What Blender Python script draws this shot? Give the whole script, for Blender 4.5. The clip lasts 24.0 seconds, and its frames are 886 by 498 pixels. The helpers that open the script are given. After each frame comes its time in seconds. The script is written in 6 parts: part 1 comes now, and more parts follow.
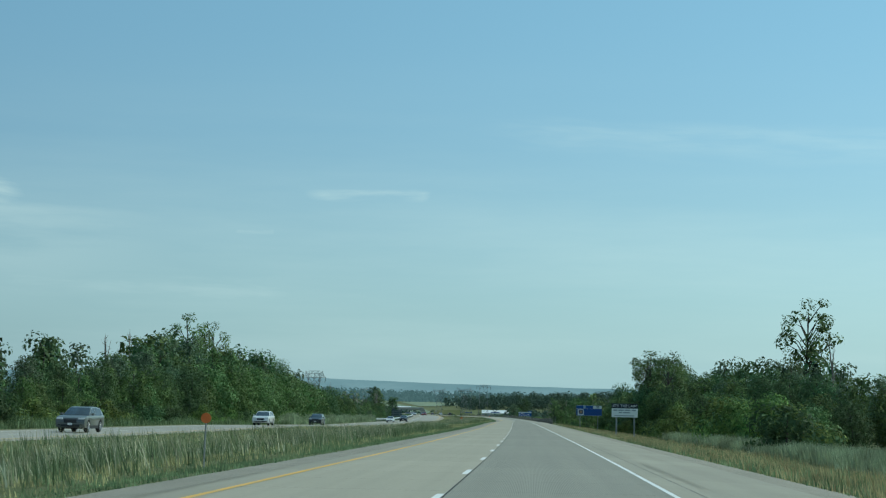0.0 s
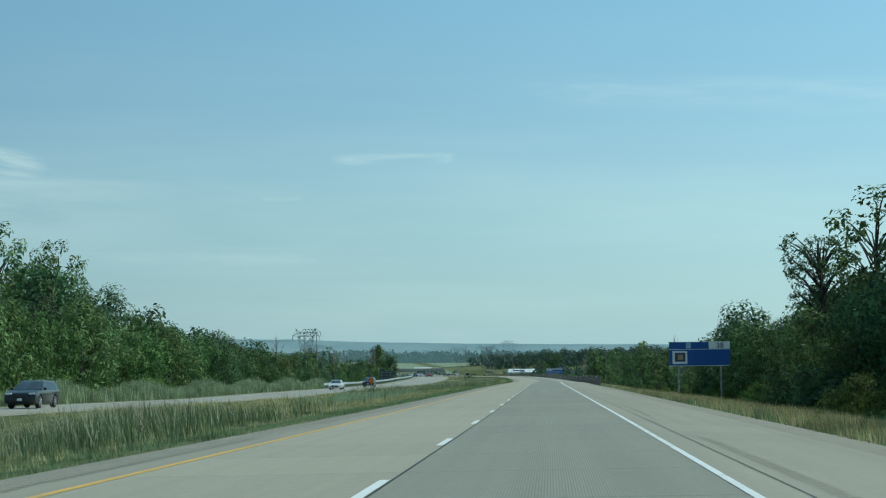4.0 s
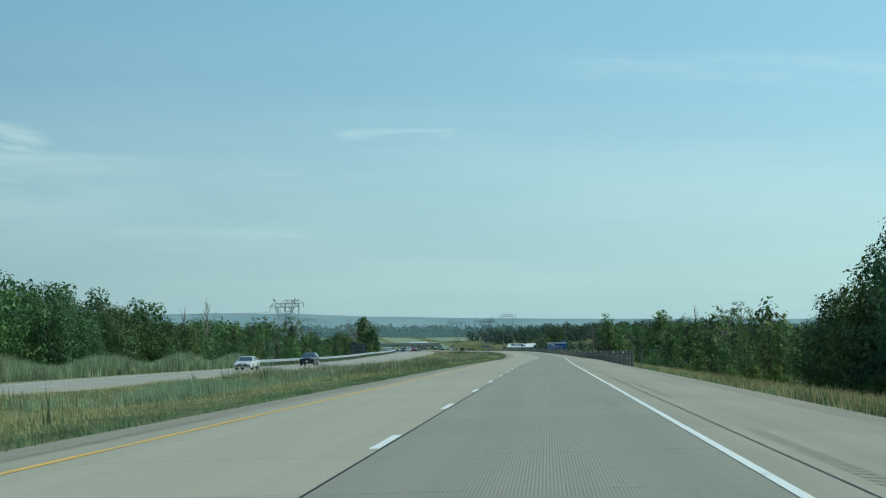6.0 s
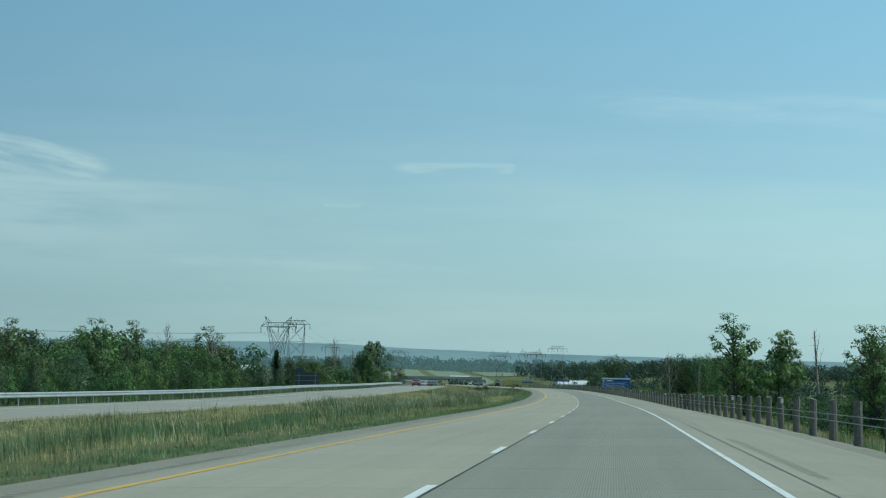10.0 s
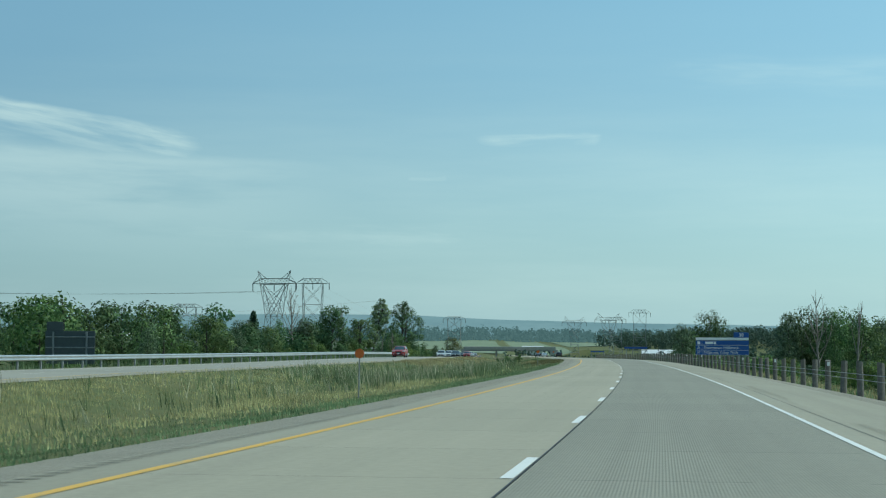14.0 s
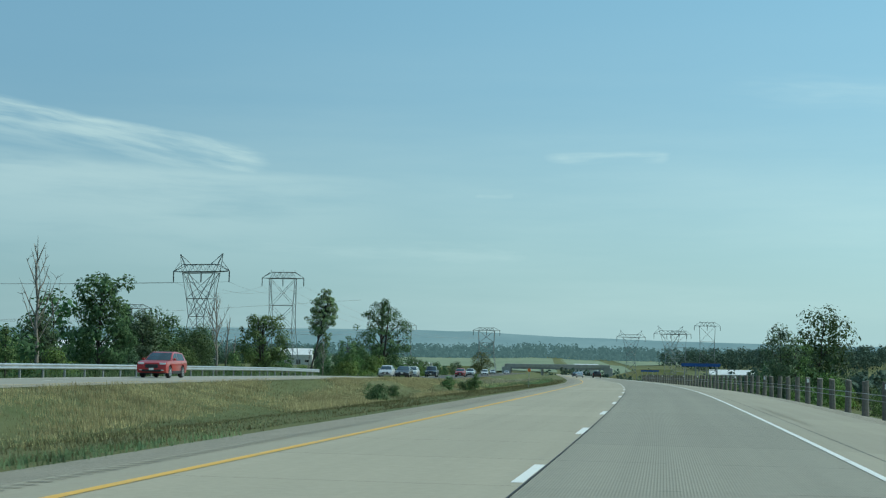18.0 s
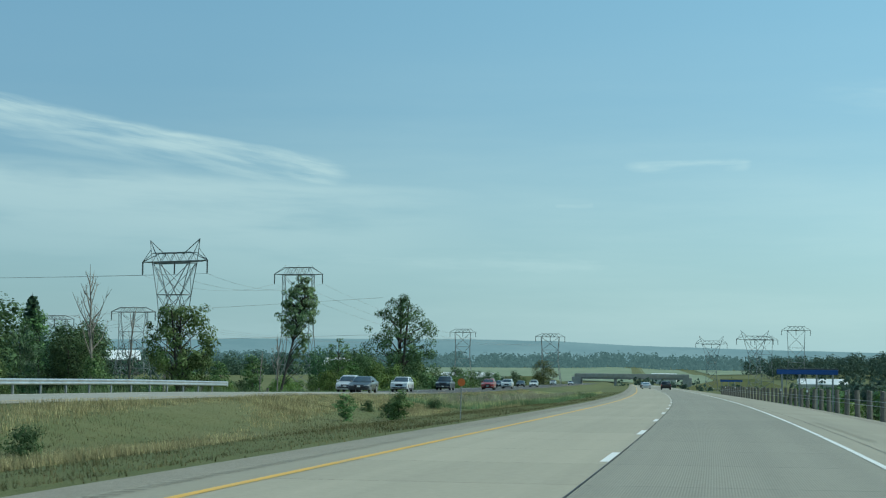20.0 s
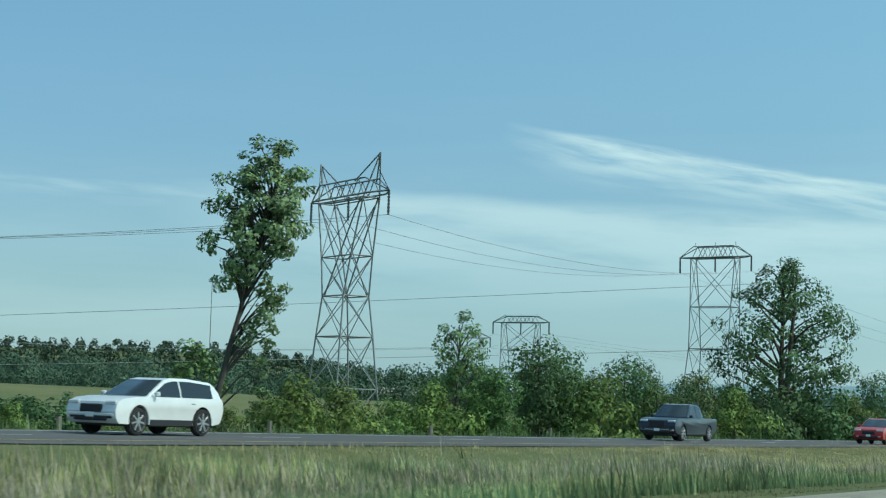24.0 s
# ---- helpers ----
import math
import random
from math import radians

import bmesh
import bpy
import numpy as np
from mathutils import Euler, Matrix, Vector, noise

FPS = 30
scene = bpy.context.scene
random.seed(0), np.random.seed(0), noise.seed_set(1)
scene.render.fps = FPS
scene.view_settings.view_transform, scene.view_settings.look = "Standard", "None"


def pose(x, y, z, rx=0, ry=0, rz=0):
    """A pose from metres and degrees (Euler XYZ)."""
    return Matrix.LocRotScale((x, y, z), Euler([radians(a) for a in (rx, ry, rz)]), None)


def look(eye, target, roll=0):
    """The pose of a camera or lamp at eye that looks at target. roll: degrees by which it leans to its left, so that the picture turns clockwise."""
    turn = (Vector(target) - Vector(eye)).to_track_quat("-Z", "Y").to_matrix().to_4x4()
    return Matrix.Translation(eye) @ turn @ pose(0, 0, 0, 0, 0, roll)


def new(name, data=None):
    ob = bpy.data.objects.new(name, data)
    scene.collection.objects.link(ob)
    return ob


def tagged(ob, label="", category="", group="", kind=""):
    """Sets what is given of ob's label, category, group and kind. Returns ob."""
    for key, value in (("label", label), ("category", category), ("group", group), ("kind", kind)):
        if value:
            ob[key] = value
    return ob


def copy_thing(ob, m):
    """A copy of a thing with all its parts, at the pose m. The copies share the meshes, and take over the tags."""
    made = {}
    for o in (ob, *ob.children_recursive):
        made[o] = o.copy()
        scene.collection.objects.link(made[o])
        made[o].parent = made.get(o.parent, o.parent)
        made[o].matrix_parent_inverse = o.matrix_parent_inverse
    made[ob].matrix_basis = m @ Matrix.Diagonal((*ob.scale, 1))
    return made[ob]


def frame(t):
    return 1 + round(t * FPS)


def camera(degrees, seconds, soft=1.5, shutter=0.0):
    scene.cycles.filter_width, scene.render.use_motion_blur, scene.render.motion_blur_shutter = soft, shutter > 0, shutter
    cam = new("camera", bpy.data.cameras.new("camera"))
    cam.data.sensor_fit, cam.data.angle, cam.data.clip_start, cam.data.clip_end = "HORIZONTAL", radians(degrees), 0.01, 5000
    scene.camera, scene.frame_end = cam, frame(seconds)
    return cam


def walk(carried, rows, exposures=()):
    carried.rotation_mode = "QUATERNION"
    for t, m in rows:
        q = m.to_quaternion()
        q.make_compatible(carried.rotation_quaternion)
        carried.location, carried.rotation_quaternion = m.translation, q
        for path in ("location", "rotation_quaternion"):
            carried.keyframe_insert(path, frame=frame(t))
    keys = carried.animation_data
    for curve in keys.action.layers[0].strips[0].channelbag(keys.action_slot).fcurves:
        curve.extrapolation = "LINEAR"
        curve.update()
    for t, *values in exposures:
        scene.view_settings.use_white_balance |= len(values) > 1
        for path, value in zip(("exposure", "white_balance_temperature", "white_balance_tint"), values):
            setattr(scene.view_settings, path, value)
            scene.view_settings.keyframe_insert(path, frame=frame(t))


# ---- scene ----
cam = camera(31.78, 24.0, soft=1.2, shutter=0.05)
PATH = [
    (0, look((-0.08, -0.01, 0.06), (-6.49, 99.43, 8.49), 1.07)),
    (0.5, look((0.04, 17.66, -0.43), (-6.22, 117.14, 7.66), 0.75)),
    (1, look((0.00, 35.33, -0.84), (-5.93, 134.85, 6.91), 0.40)),
    (1.5, look((-0.08, 53.01, -1.24), (-5.55, 152.62, 5.77), -0.01)),
    (2, look((-0.20, 70.73, -1.64), (-5.37, 170.43, 4.16), -1.11)),
    (2.5, look((-0.34, 88.52, -2.03), (-5.35, 188.32, 1.81), -1.51)),
    (3, look((-0.49, 106.36, -2.40), (-6.12, 206.14, 1.10), -1.51)),
    (3.5, look((-0.68, 124.22, -2.80), (-7.60, 223.87, 1.80), -1.16)),
    (4, look((-0.92, 142.05, -3.23), (-9.05, 241.54, 2.74), -0.64)),
    (4.5, look((-1.20, 159.82, -3.66), (-9.72, 259.24, 2.75), -0.17)),
    (5, look((-1.39, 177.47, -4.07), (-9.38, 276.98, 1.67), 0.22)),
    (5.5, look((-1.66, 194.97, -4.44), (-9.70, 294.52, 0.51), -0.67)),
    (6, look((-1.89, 212.34, -4.82), (-10.18, 311.90, -0.45), -0.56)),
    (6.5, look((-2.18, 229.69, -5.20), (-11.24, 329.20, -1.31), -1.05)),
    (7, look((-2.48, 247.07, -5.57), (-12.31, 346.52, -2.06), -0.91)),
    (7.5, look((-2.77, 264.46, -5.95), (-13.36, 363.84, -2.72), -1.60)),
    (8, look((-3.05, 281.84, -6.32), (-14.32, 381.14, -2.87), -1.00)),
    (8.5, look((-3.37, 299.21, -6.67), (-15.08, 398.43, -2.42), -1.09)),
    (9, look((-3.66, 316.56, -7.04), (-15.67, 415.69, -1.81), 0.03)),
    (9.5, look((-3.92, 333.88, -7.42), (-15.86, 432.98, -1.27), -0.07)),
    (10, look((-4.16, 351.16, -7.78), (-16.09, 450.23, -1.20), 0.94)),
    (10.5, look((-4.49, 368.35, -8.14), (-16.42, 467.43, -1.72), 0.57)),
    (11, look((-4.82, 385.40, -8.52), (-17.11, 484.45, -2.37), 0.34)),
    (11.5, look((-5.14, 402.30, -8.92), (-18.11, 501.29, -3.13), 0.24)),
    (12, look((-5.44, 419.06, -9.30), (-19.31, 517.95, -3.90), 0.29)),
    (12.5, look((-5.72, 435.69, -9.68), (-20.61, 534.45, -4.61), 0.49)),
    (13, look((-6.02, 452.21, -10.06), (-22.03, 550.80, -5.27), 0.85)),
    (13.5, look((-6.45, 468.61, -10.44), (-23.27, 567.07, -5.73), 0.78)),
    (14, look((-6.94, 484.94, -10.81), (-24.33, 583.30, -6.05), 0.21)),
    (14.5, look((-7.28, 501.26, -11.13), (-25.02, 599.55, -6.27), 0.68)),
    (15, look((-7.76, 517.50, -11.43), (-25.79, 615.73, -6.47), 0.53)),
    (15.5, look((-8.41, 533.68, -11.71), (-26.80, 631.84, -6.59), 0.51)),
    (16, look((-9.19, 549.82, -12.00), (-28.29, 647.84, -6.81), 0.44)),
    (16.5, look((-10.16, 565.96, -12.30), (-30.00, 663.82, -6.95), 0.67)),
    (17, look((-11.17, 582.08, -12.59), (-31.67, 679.80, -7.09), 0.44)),
    (17.5, look((-12.27, 598.21, -12.87), (-33.37, 695.79, -7.17), 0.93)),
    (18, look((-13.41, 614.34, -13.13), (-34.99, 711.81, -7.30), 0.87)),
    (18.5, look((-14.44, 630.52, -13.37), (-36.35, 727.91, -7.37), 1.29)),
    (19, look((-15.63, 646.70, -13.62), (-38.31, 743.90, -7.43), 1.37)),
    (19.5, look((-17.01, 662.92, -13.88), (-41.01, 759.79, -7.51), 1.09)),
    (20, look((-18.51, 679.32, -14.18), (-45.09, 775.51, -7.74), 0.54)),
    (20.5, look((-20.07, 695.99, -14.50), (-51.17, 790.83, -8.27), -0.22)),
    (21, look((-21.77, 712.94, -14.88), (-59.35, 805.43, -9.13), -1.23)),
    (21.5, look((-23.37, 730.08, -15.25), (-67.68, 819.57, -9.90), -1.17)),
    (22, look((-25.13, 747.31, -15.59), (-75.99, 833.25, -10.28), -1.37)),
    (22.5, look((-27.13, 764.61, -15.92), (-83.61, 846.92, -10.05), -0.57)),
    (23, look((-29.22, 781.95, -16.30), (-90.28, 860.83, -9.29), -0.29)),
    (23.5, look((-31.39, 799.32, -16.75), (-94.44, 876.54, -8.91), 0.73)),
    (24, look((-33.64, 816.69, -17.27), (-96.30, 894.13, -8.56), 1.61)),
]
walk(cam, PATH, [(0, -0.17, 6050, -8), (2.5, -0.19, 6050, -8), (5, -0.07, 6100, -8), (8, -0.07, 6150, -8), (10, -0.19, 6100, -8), (13, -0.07, 6150, -8), (18.5, -0.07, 6150, -8), (21, 0.0, 6100, -8), (22, 0.12, 6150, -8), (24, 0.18, 6150, -8)])
R = random.Random(11)
NR = np.random.RandomState(5)

# ---------------------------------------------------------------- light
SUN_EL, SUN_AZ = radians(45), radians(-72)   # azimuth from +y, to the left
world = bpy.data.worlds.new("world")
scene.world = world
world.use_nodes = True
wt = world.node_tree
wn, wl = wt.nodes, wt.links
wn.clear()


def wnode(kind, **values):
    node = wn.new(kind)
    for key, value in values.items():
        if key == "op":
            node.operation = value
    return node


def wmath(op, a, b=None, c=None):
    node = wn.new("ShaderNodeMath")
    node.operation = op
    for i, v in enumerate((a, b, c)):
        if v is None:
            continue
        if isinstance(v, (int, float)):
            node.inputs[i].default_value = v
        else:
            wl.new(v, node.inputs[i])
    return node.outputs[0]


def wramp(v, lo, hi):
    node = wn.new("ShaderNodeMapRange")
    node.interpolation_type = "SMOOTHSTEP"
    wl.new(v, node.inputs[0])
    node.inputs[1].default_value, node.inputs[2].default_value = lo, hi
    return node.outputs[0]


sky = wn.new("ShaderNodeTexSky")
sky.sky_type, sky.sun_disc = "NISHITA", False
sky.sun_elevation, sky.sun_rotation = SUN_EL, -SUN_AZ
sky.air_density, sky.dust_density, sky.ozone_density, sky.altitude = 1.0, 0.8, 3.0, 200
coord = wn.new("ShaderNodeTexCoord")
sep = wn.new("ShaderNodeSeparateXYZ")
wl.new(coord.outputs["Generated"], sep.inputs[0])
dx, dy, dz = sep.outputs
az = wmath("MULTIPLY", wmath("ARCTAN2", wmath("MULTIPLY", dx, -1.0), dy), 180 / math.pi)
el = wmath("MULTIPLY", wmath("ARCSINE", dz), 180 / math.pi)


def wnoise(u, v, su, sv, detail=5.0, rough=0.55, shift=0.0):
    comb = wn.new("ShaderNodeCombineXYZ")
    wl.new(wmath("MULTIPLY_ADD", u, su, shift), comb.inputs[0])
    wl.new(wmath("MULTIPLY", v, sv), comb.inputs[1])
    tex = wn.new("ShaderNodeTexNoise")
    tex.inputs["Scale"].default_value, tex.inputs["Detail"].default_value, tex.inputs["Roughness"].default_value = 1.0, detail, rough
    wl.new(comb.outputs[0], tex.inputs["Vector"])
    return tex.outputs["Fac"]


warp = wmath("MULTIPLY", wmath("SUBTRACT", wnoise(az, el, 0.16, 0.7, 4), 0.5), 1.6)


def streak(az0, el0, az1, el1, width, soft_side, strength, shift, su=0.30, sv=2.6, tail=0.9, thin=0.20, thick=0.78):
    """A feathered cirrus streak between two bearings: crisp above, soft below."""
    along = wmath("DIVIDE", wmath("SUBTRACT", az, az0), az1 - az0)
    line = wmath("MULTIPLY_ADD", along, el1 - el0, el0)
    off = wmath("ADD", wmath("SUBTRACT", el, line), wmath("MULTIPLY", warp, 0.35))
    top = wramp(off, width, 0.0)
    low = wramp(off, -soft_side, 0.0)
    ends = wmath("MULTIPLY", wramp(along, 0.0, 0.25), wramp(along, 1.0, tail))
    grain = wramp(wnoise(az, off, su, sv, 6, 0.55, shift), thin, thick)
    return wmath("MULTIPLY", wmath("MULTIPLY", wmath("MULTIPLY", top, low), ends), wmath("MULTIPLY", grain, strength))


cloud = streak(37.5, 9.75, 18.2, 6.55, 0.30, 2.1, 0.85, 1.0)
for args in ((52, 7.0, 9.0, 5.4, 0.7, 5.0, 0.60, 7.0, 0.12, 0.9, 0.65, 0.15, 0.6), (9.2, 6.75, 4.0, 6.85, 0.22, 0.45, 0.55, 3.0), (11.6, 5.3, 9.8, 5.35, 0.18, 0.25, 0.40, 5.0),
             (31.0, 4.2, 28.4, 4.3, 0.22, 0.4, 0.40, 9.0), (60, 7.0, 30, 6.2, 0.4, 0.9, 0.35, 12.0), (4, 9.5, -18, 8.6, 0.6, 1.4, 0.20, 14.0),
             (30, 3.6, 8, 3.2, 0.6, 1.4, 0.30, 17.0)):
    cloud = wmath("MAXIMUM", cloud, streak(*args))
veil = wmath("MULTIPLY", wmath("MULTIPLY", wramp(el, 13.0, 2.0), wramp(wnoise(az, el, 0.035, 0.28, 6, 0.6, 30.0), 0.35, 0.8)), 0.30)
cloud = wmath("MAXIMUM", cloud, veil)
haze = wmath("MULTIPLY", wramp(el, 9.0, -1.0), 0.50)
mix_haze = wn.new("ShaderNodeMix")
mix_haze.data_type = "RGBA"
wl.new(haze, mix_haze.inputs["Factor"])
wl.new(sky.outputs[0], mix_haze.inputs["A"])
mix_haze.inputs["B"].default_value = (4.5, 5.9, 6.1, 1)
glow = wn.new("ShaderNodeMix")
glow.data_type = "RGBA"
wl.new(wmath("MULTIPLY", wramp(az, 120.0, -30.0), 0.42), glow.inputs["Factor"])
wl.new(mix_haze.outputs["Result"], glow.inputs["A"])
glow.inputs["B"].default_value = (4.9, 7.7, 9.2, 1)
mix_cloud = wn.new("ShaderNodeMix")
mix_cloud.data_type = "RGBA"
wl.new(cloud, mix_cloud.inputs["Factor"])
clear = wn.new("ShaderNodeMix")
clear.data_type, clear.blend_type = "RGBA", "MULTIPLY"
wl.new(wramp(el, 4.0, 15.0), clear.inputs["Factor"])
wl.new(glow.outputs["Result"], clear.inputs["A"])
clear.inputs["B"].default_value = (0.905, 1.0, 1.045, 1)
wl.new(clear.outputs["Result"], mix_cloud.inputs["A"])
mix_cloud.inputs["B"].default_value = (7.8, 8.9, 8.9, 1)
background = wn.new("ShaderNodeBackground")
background.inputs["Strength"].default_value = 0.10
dim = wn.new("ShaderNodeMix")
dim.data_type, dim.blend_type = "RGBA", "MULTIPLY"
wl.new(wmath("MULTIPLY", wmath("MULTIPLY", wramp(az, -16.0, 46.0), wramp(az, 150.0, 75.0)), wramp(el, 16.5, 3.0)), dim.inputs["Factor"])
wl.new(mix_cloud.outputs["Result"], dim.inputs["A"])
dim.inputs["B"].default_value = (0.75, 0.81, 0.875, 1)
side = wn.new("ShaderNodeMapRange")
wl.new(az, side.inputs[0])
for i, v in enumerate((-20.0, 24.0, 1.13, 0.95)):
    side.inputs[i + 1].default_value = v
even = wn.new("ShaderNodeVectorMath")
even.operation = "SCALE"
wl.new(dim.outputs["Result"], even.inputs[0])
wl.new(side.outputs[0], even.inputs["Scale"])
wl.new(even.outputs[0], background.inputs[0])
wl.new(background.outputs[0], wn.new("ShaderNodeOutputWorld").inputs[0])

sun = new("sun", bpy.data.lights.new("sun", "SUN"))
sun.data.energy, sun.data.angle, sun.data.color = 3.0, radians(0.6), (1.0, 0.93, 0.82)
sun_way = Vector((-math.sin(SUN_AZ) * math.cos(SUN_EL), math.cos(SUN_AZ) * math.cos(SUN_EL), math.sin(SUN_EL)))
sun.matrix_world = look(sun_way * 200, (0, 0, 0))

# ---------------------------------------------------------------- materials


class Mat:
    """A small node-material writer."""

    def __init__(self, name, rough=0.6, metal=0.0, spec=0.5):
        self.m = bpy.data.materials.new(name)
        self.m.use_nodes = True
        self.n, self.l = self.m.node_tree.nodes, self.m.node_tree.links
        self.b = self.n["Principled BSDF"]
        self.b.inputs["Roughness"].default_value, self.b.inputs["Metallic"].default_value = rough, metal
        self.b.inputs["Specular IOR Level"].default_value = spec
        self.c = self.n.new("ShaderNodeTexCoord")

    def noise(self, scale, detail=4.0, rough=0.6, space="Object", stretch=None, seed=0.0):
        tex = self.n.new("ShaderNodeTexNoise")
        tex.inputs["Scale"].default_value, tex.inputs["Detail"].default_value, tex.inputs["Roughness"].default_value = scale, detail, rough
        mp = self.n.new("ShaderNodeMapping")
        mp.inputs["Location"].default_value = (seed, seed * 0.7, 0)
        if stretch:
            mp.inputs["Scale"].default_value = stretch
        self.l.new(self.c.outputs[space], mp.inputs[0])
        self.l.new(mp.outputs[0], tex.inputs["Vector"])
        return tex.outputs["Fac"]

    def ramp(self, fac, *stops):
        r = self.n.new("ShaderNodeValToRGB")
        while len(r.color_ramp.elements) < len(stops):
            r.color_ramp.elements.new(0.5)
        for e, (p, c) in zip(r.color_ramp.elements, stops):
            e.position, e.color = p, (*c, 1)
        self.l.new(fac, r.inputs[0])
        return r.outputs[0]

    def mix(self, fac, a, b, mode="MIX"):
        x = self.n.new("ShaderNodeMix")
        x.data_type, x.blend_type = "RGBA", mode
        for key, v in (("Factor", fac), ("A", a), ("B", b)):
            if isinstance(v, (int, float)):
                x.inputs[key].default_value = v
            elif isinstance(v, tuple):
                x.inputs[key].default_value = (*v, 1)
            else:
                self.l.new(v, x.inputs[key])
        return x.outputs["Result"]

    def math(self, op, a, b=0.0, c=0.0):
        x = self.n.new("ShaderNodeMath")
        x.operation = op
        for i, v in enumerate((a, b, c)):
            if isinstance(v, (int, float)):
                x.inputs[i].default_value = v
            else:
                self.l.new(v, x.inputs[i])
        return x.outputs[0]

    def random(self, island=False):
        if island:
            return self.n.new("ShaderNodeNewGeometry").outputs["Random Per Island"]
        return self.n.new("ShaderNodeObjectInfo").outputs["Random"]

    def uv(self):
        x = self.n.new("ShaderNodeSeparateXYZ")
        self.l.new(self.c.outputs["UV"], x.inputs[0])
        return x.outputs[0], x.outputs[1]

    def color(self, v):
        if isinstance(v, tuple):
            self.b.inputs["Base Color"].default_value = (*v, 1)
        else:
            self.l.new(v, self.b.inputs["Base Color"])
        return self

    def rough(self, v):
        self.l.new(v, self.b.inputs["Roughness"])
        return self

    def bump(self, v, strength=0.3, distance=0.02):
        x = self.n.new("ShaderNodeBump")
        x.inputs["Strength"].default_value, x.inputs["Distance"].default_value = strength, distance
        self.l.new(v, x.inputs["Height"])
        self.l.new(x.outputs[0], self.b.inputs["Normal"])
        return self


def plain(name, c, rough=0.5, metal=0.0, vary=0.12, scale=3.0, spec=0.5):
    m = Mat(name, rough, metal, spec)
    n = m.noise(scale, 5)
    m.color(m.ramp(n, (0.3, tuple(v * (1 - vary) for v in c)), (0.7, tuple(min(v * (1 + vary), 1) for v in c))))
    return m.m


def leafy(name, dark, light, through_light=0.28):
    """Foliage that lets some light through; each leaf has a tone of its own."""
    m = Mat(name, 0.7, 0.0, 0.15)
    col = m.ramp(m.random(True), (0.0, tuple(v * 1.15 for v in dark)), (0.8, light), (1.0, tuple(min(1, v * 1.2) for v in light)))
    hue = m.n.new("ShaderNodeHueSaturation")
    m.l.new(col, hue.inputs["Color"])
    m.l.new(m.math("MULTIPLY_ADD", m.random(), 0.05, 0.475), hue.inputs["Hue"])
    # noise shades the colour in patches to imitate lit and shadowed leaf clumps
    clump_shade = m.ramp(m.noise(0.6, 3, 0.6), (0.36, (0.58, 0.58, 0.58)), (0.64, (1.38, 1.38, 1.38)))
    m.l.new(m.math("MULTIPLY", m.math("MULTIPLY_ADD", m.random(), 0.5, 0.72), clump_shade), hue.inputs["Value"])
    m.color(hue.outputs[0])
    tr = m.n.new("ShaderNodeBsdfTranslucent")
    m.l.new(hue.outputs[0], tr.inputs[0])
    mixed = m.n.new("ShaderNodeMixShader")
    mixed.inputs[0].default_value = through_light
    m.l.new(m.b.outputs[0], mixed.inputs[1])
    m.l.new(tr.outputs[0], mixed.inputs[2])
    m.l.new(mixed.outputs[0], m.n["Material Output"].inputs[0])
    return m.m


def pavement_mat(name, base, warm, grooves, seed):
    """Concrete pavement: u runs across in metres, v along in metres."""
    m = Mat(name, 0.75, 0.0, 0.35)
    u, v = m.uv()
    broad = m.noise(0.05, 5, 0.6, seed=seed)
    streaks = m.noise(1.0, 5, 0.6, "UV", (1.6, 0.02, 1), seed)
    fine = m.noise(9.0, 6, 0.7, seed=seed)
    slab = m.math("FLOOR", m.math("MULTIPLY_ADD", v, 1 / 4.5, 0.013))
    wn_ = m.n.new("ShaderNodeTexWhiteNoise")
    wn_.noise_dimensions = "1D"
    m.l.new(m.math("ADD", slab, seed * 17.0), wn_.inputs["W"])
    c = m.mix(m.ramp(broad, (0.35, (0, 0, 0)), (0.7, (1, 1, 1))), base, warm)
    c = m.mix(0.5, c, m.ramp(streaks, (0.25, tuple(x * 0.72 for x in base)), (0.75, tuple(x * 1.22 for x in warm))))
    c = m.mix(0.30, c, m.ramp(wn_.outputs["Value"], (0.0, tuple(x * 0.86 for x in base)), (1.0, tuple(x * 1.12 for x in warm))))
    c = m.mix(0.30, c, m.ramp(fine, (0.3, tuple(x * 0.7 for x in base)), (0.7, tuple(x * 1.25 for x in base))))
    frac = m.math("FRACT", m.math("MULTIPLY_ADD", v, 1 / 4.5, 0.013))
    joint = m.math("MULTIPLY", m.math("LESS_THAN", frac, 0.006 if grooves else 0.0), m.math("GREATER_THAN", m.noise(0.6, 3, 0.6, "UV", None, seed + 3), 0.42))
    c = m.mix(m.math("MULTIPLY", joint, 0.8), c, tuple(x * 0.3 for x in base))
    m.color(c)
    if grooves:
        wave = m.math("SINE", m.math("MULTIPLY", u, 2 * math.pi / 0.032))
        m.bump(m.math("ADD", m.math("MULTIPLY", wave, 0.5), fine), 0.35, 0.006)
    else:
        m.bump(fine, 0.25, 0.006)
    return m.m


def painted(name, c, worn):
    m = Mat(name, 0.55)
    n = m.noise(6.0, 6, 0.75)
    w = m.noise(0.7, 4, 0.6, seed=4)
    m.color(m.mix(m.ramp(m.math("MULTIPLY", n, w), (0.28, (0, 0, 0)), (0.42, (1, 1, 1))), c, worn))
    return m.m


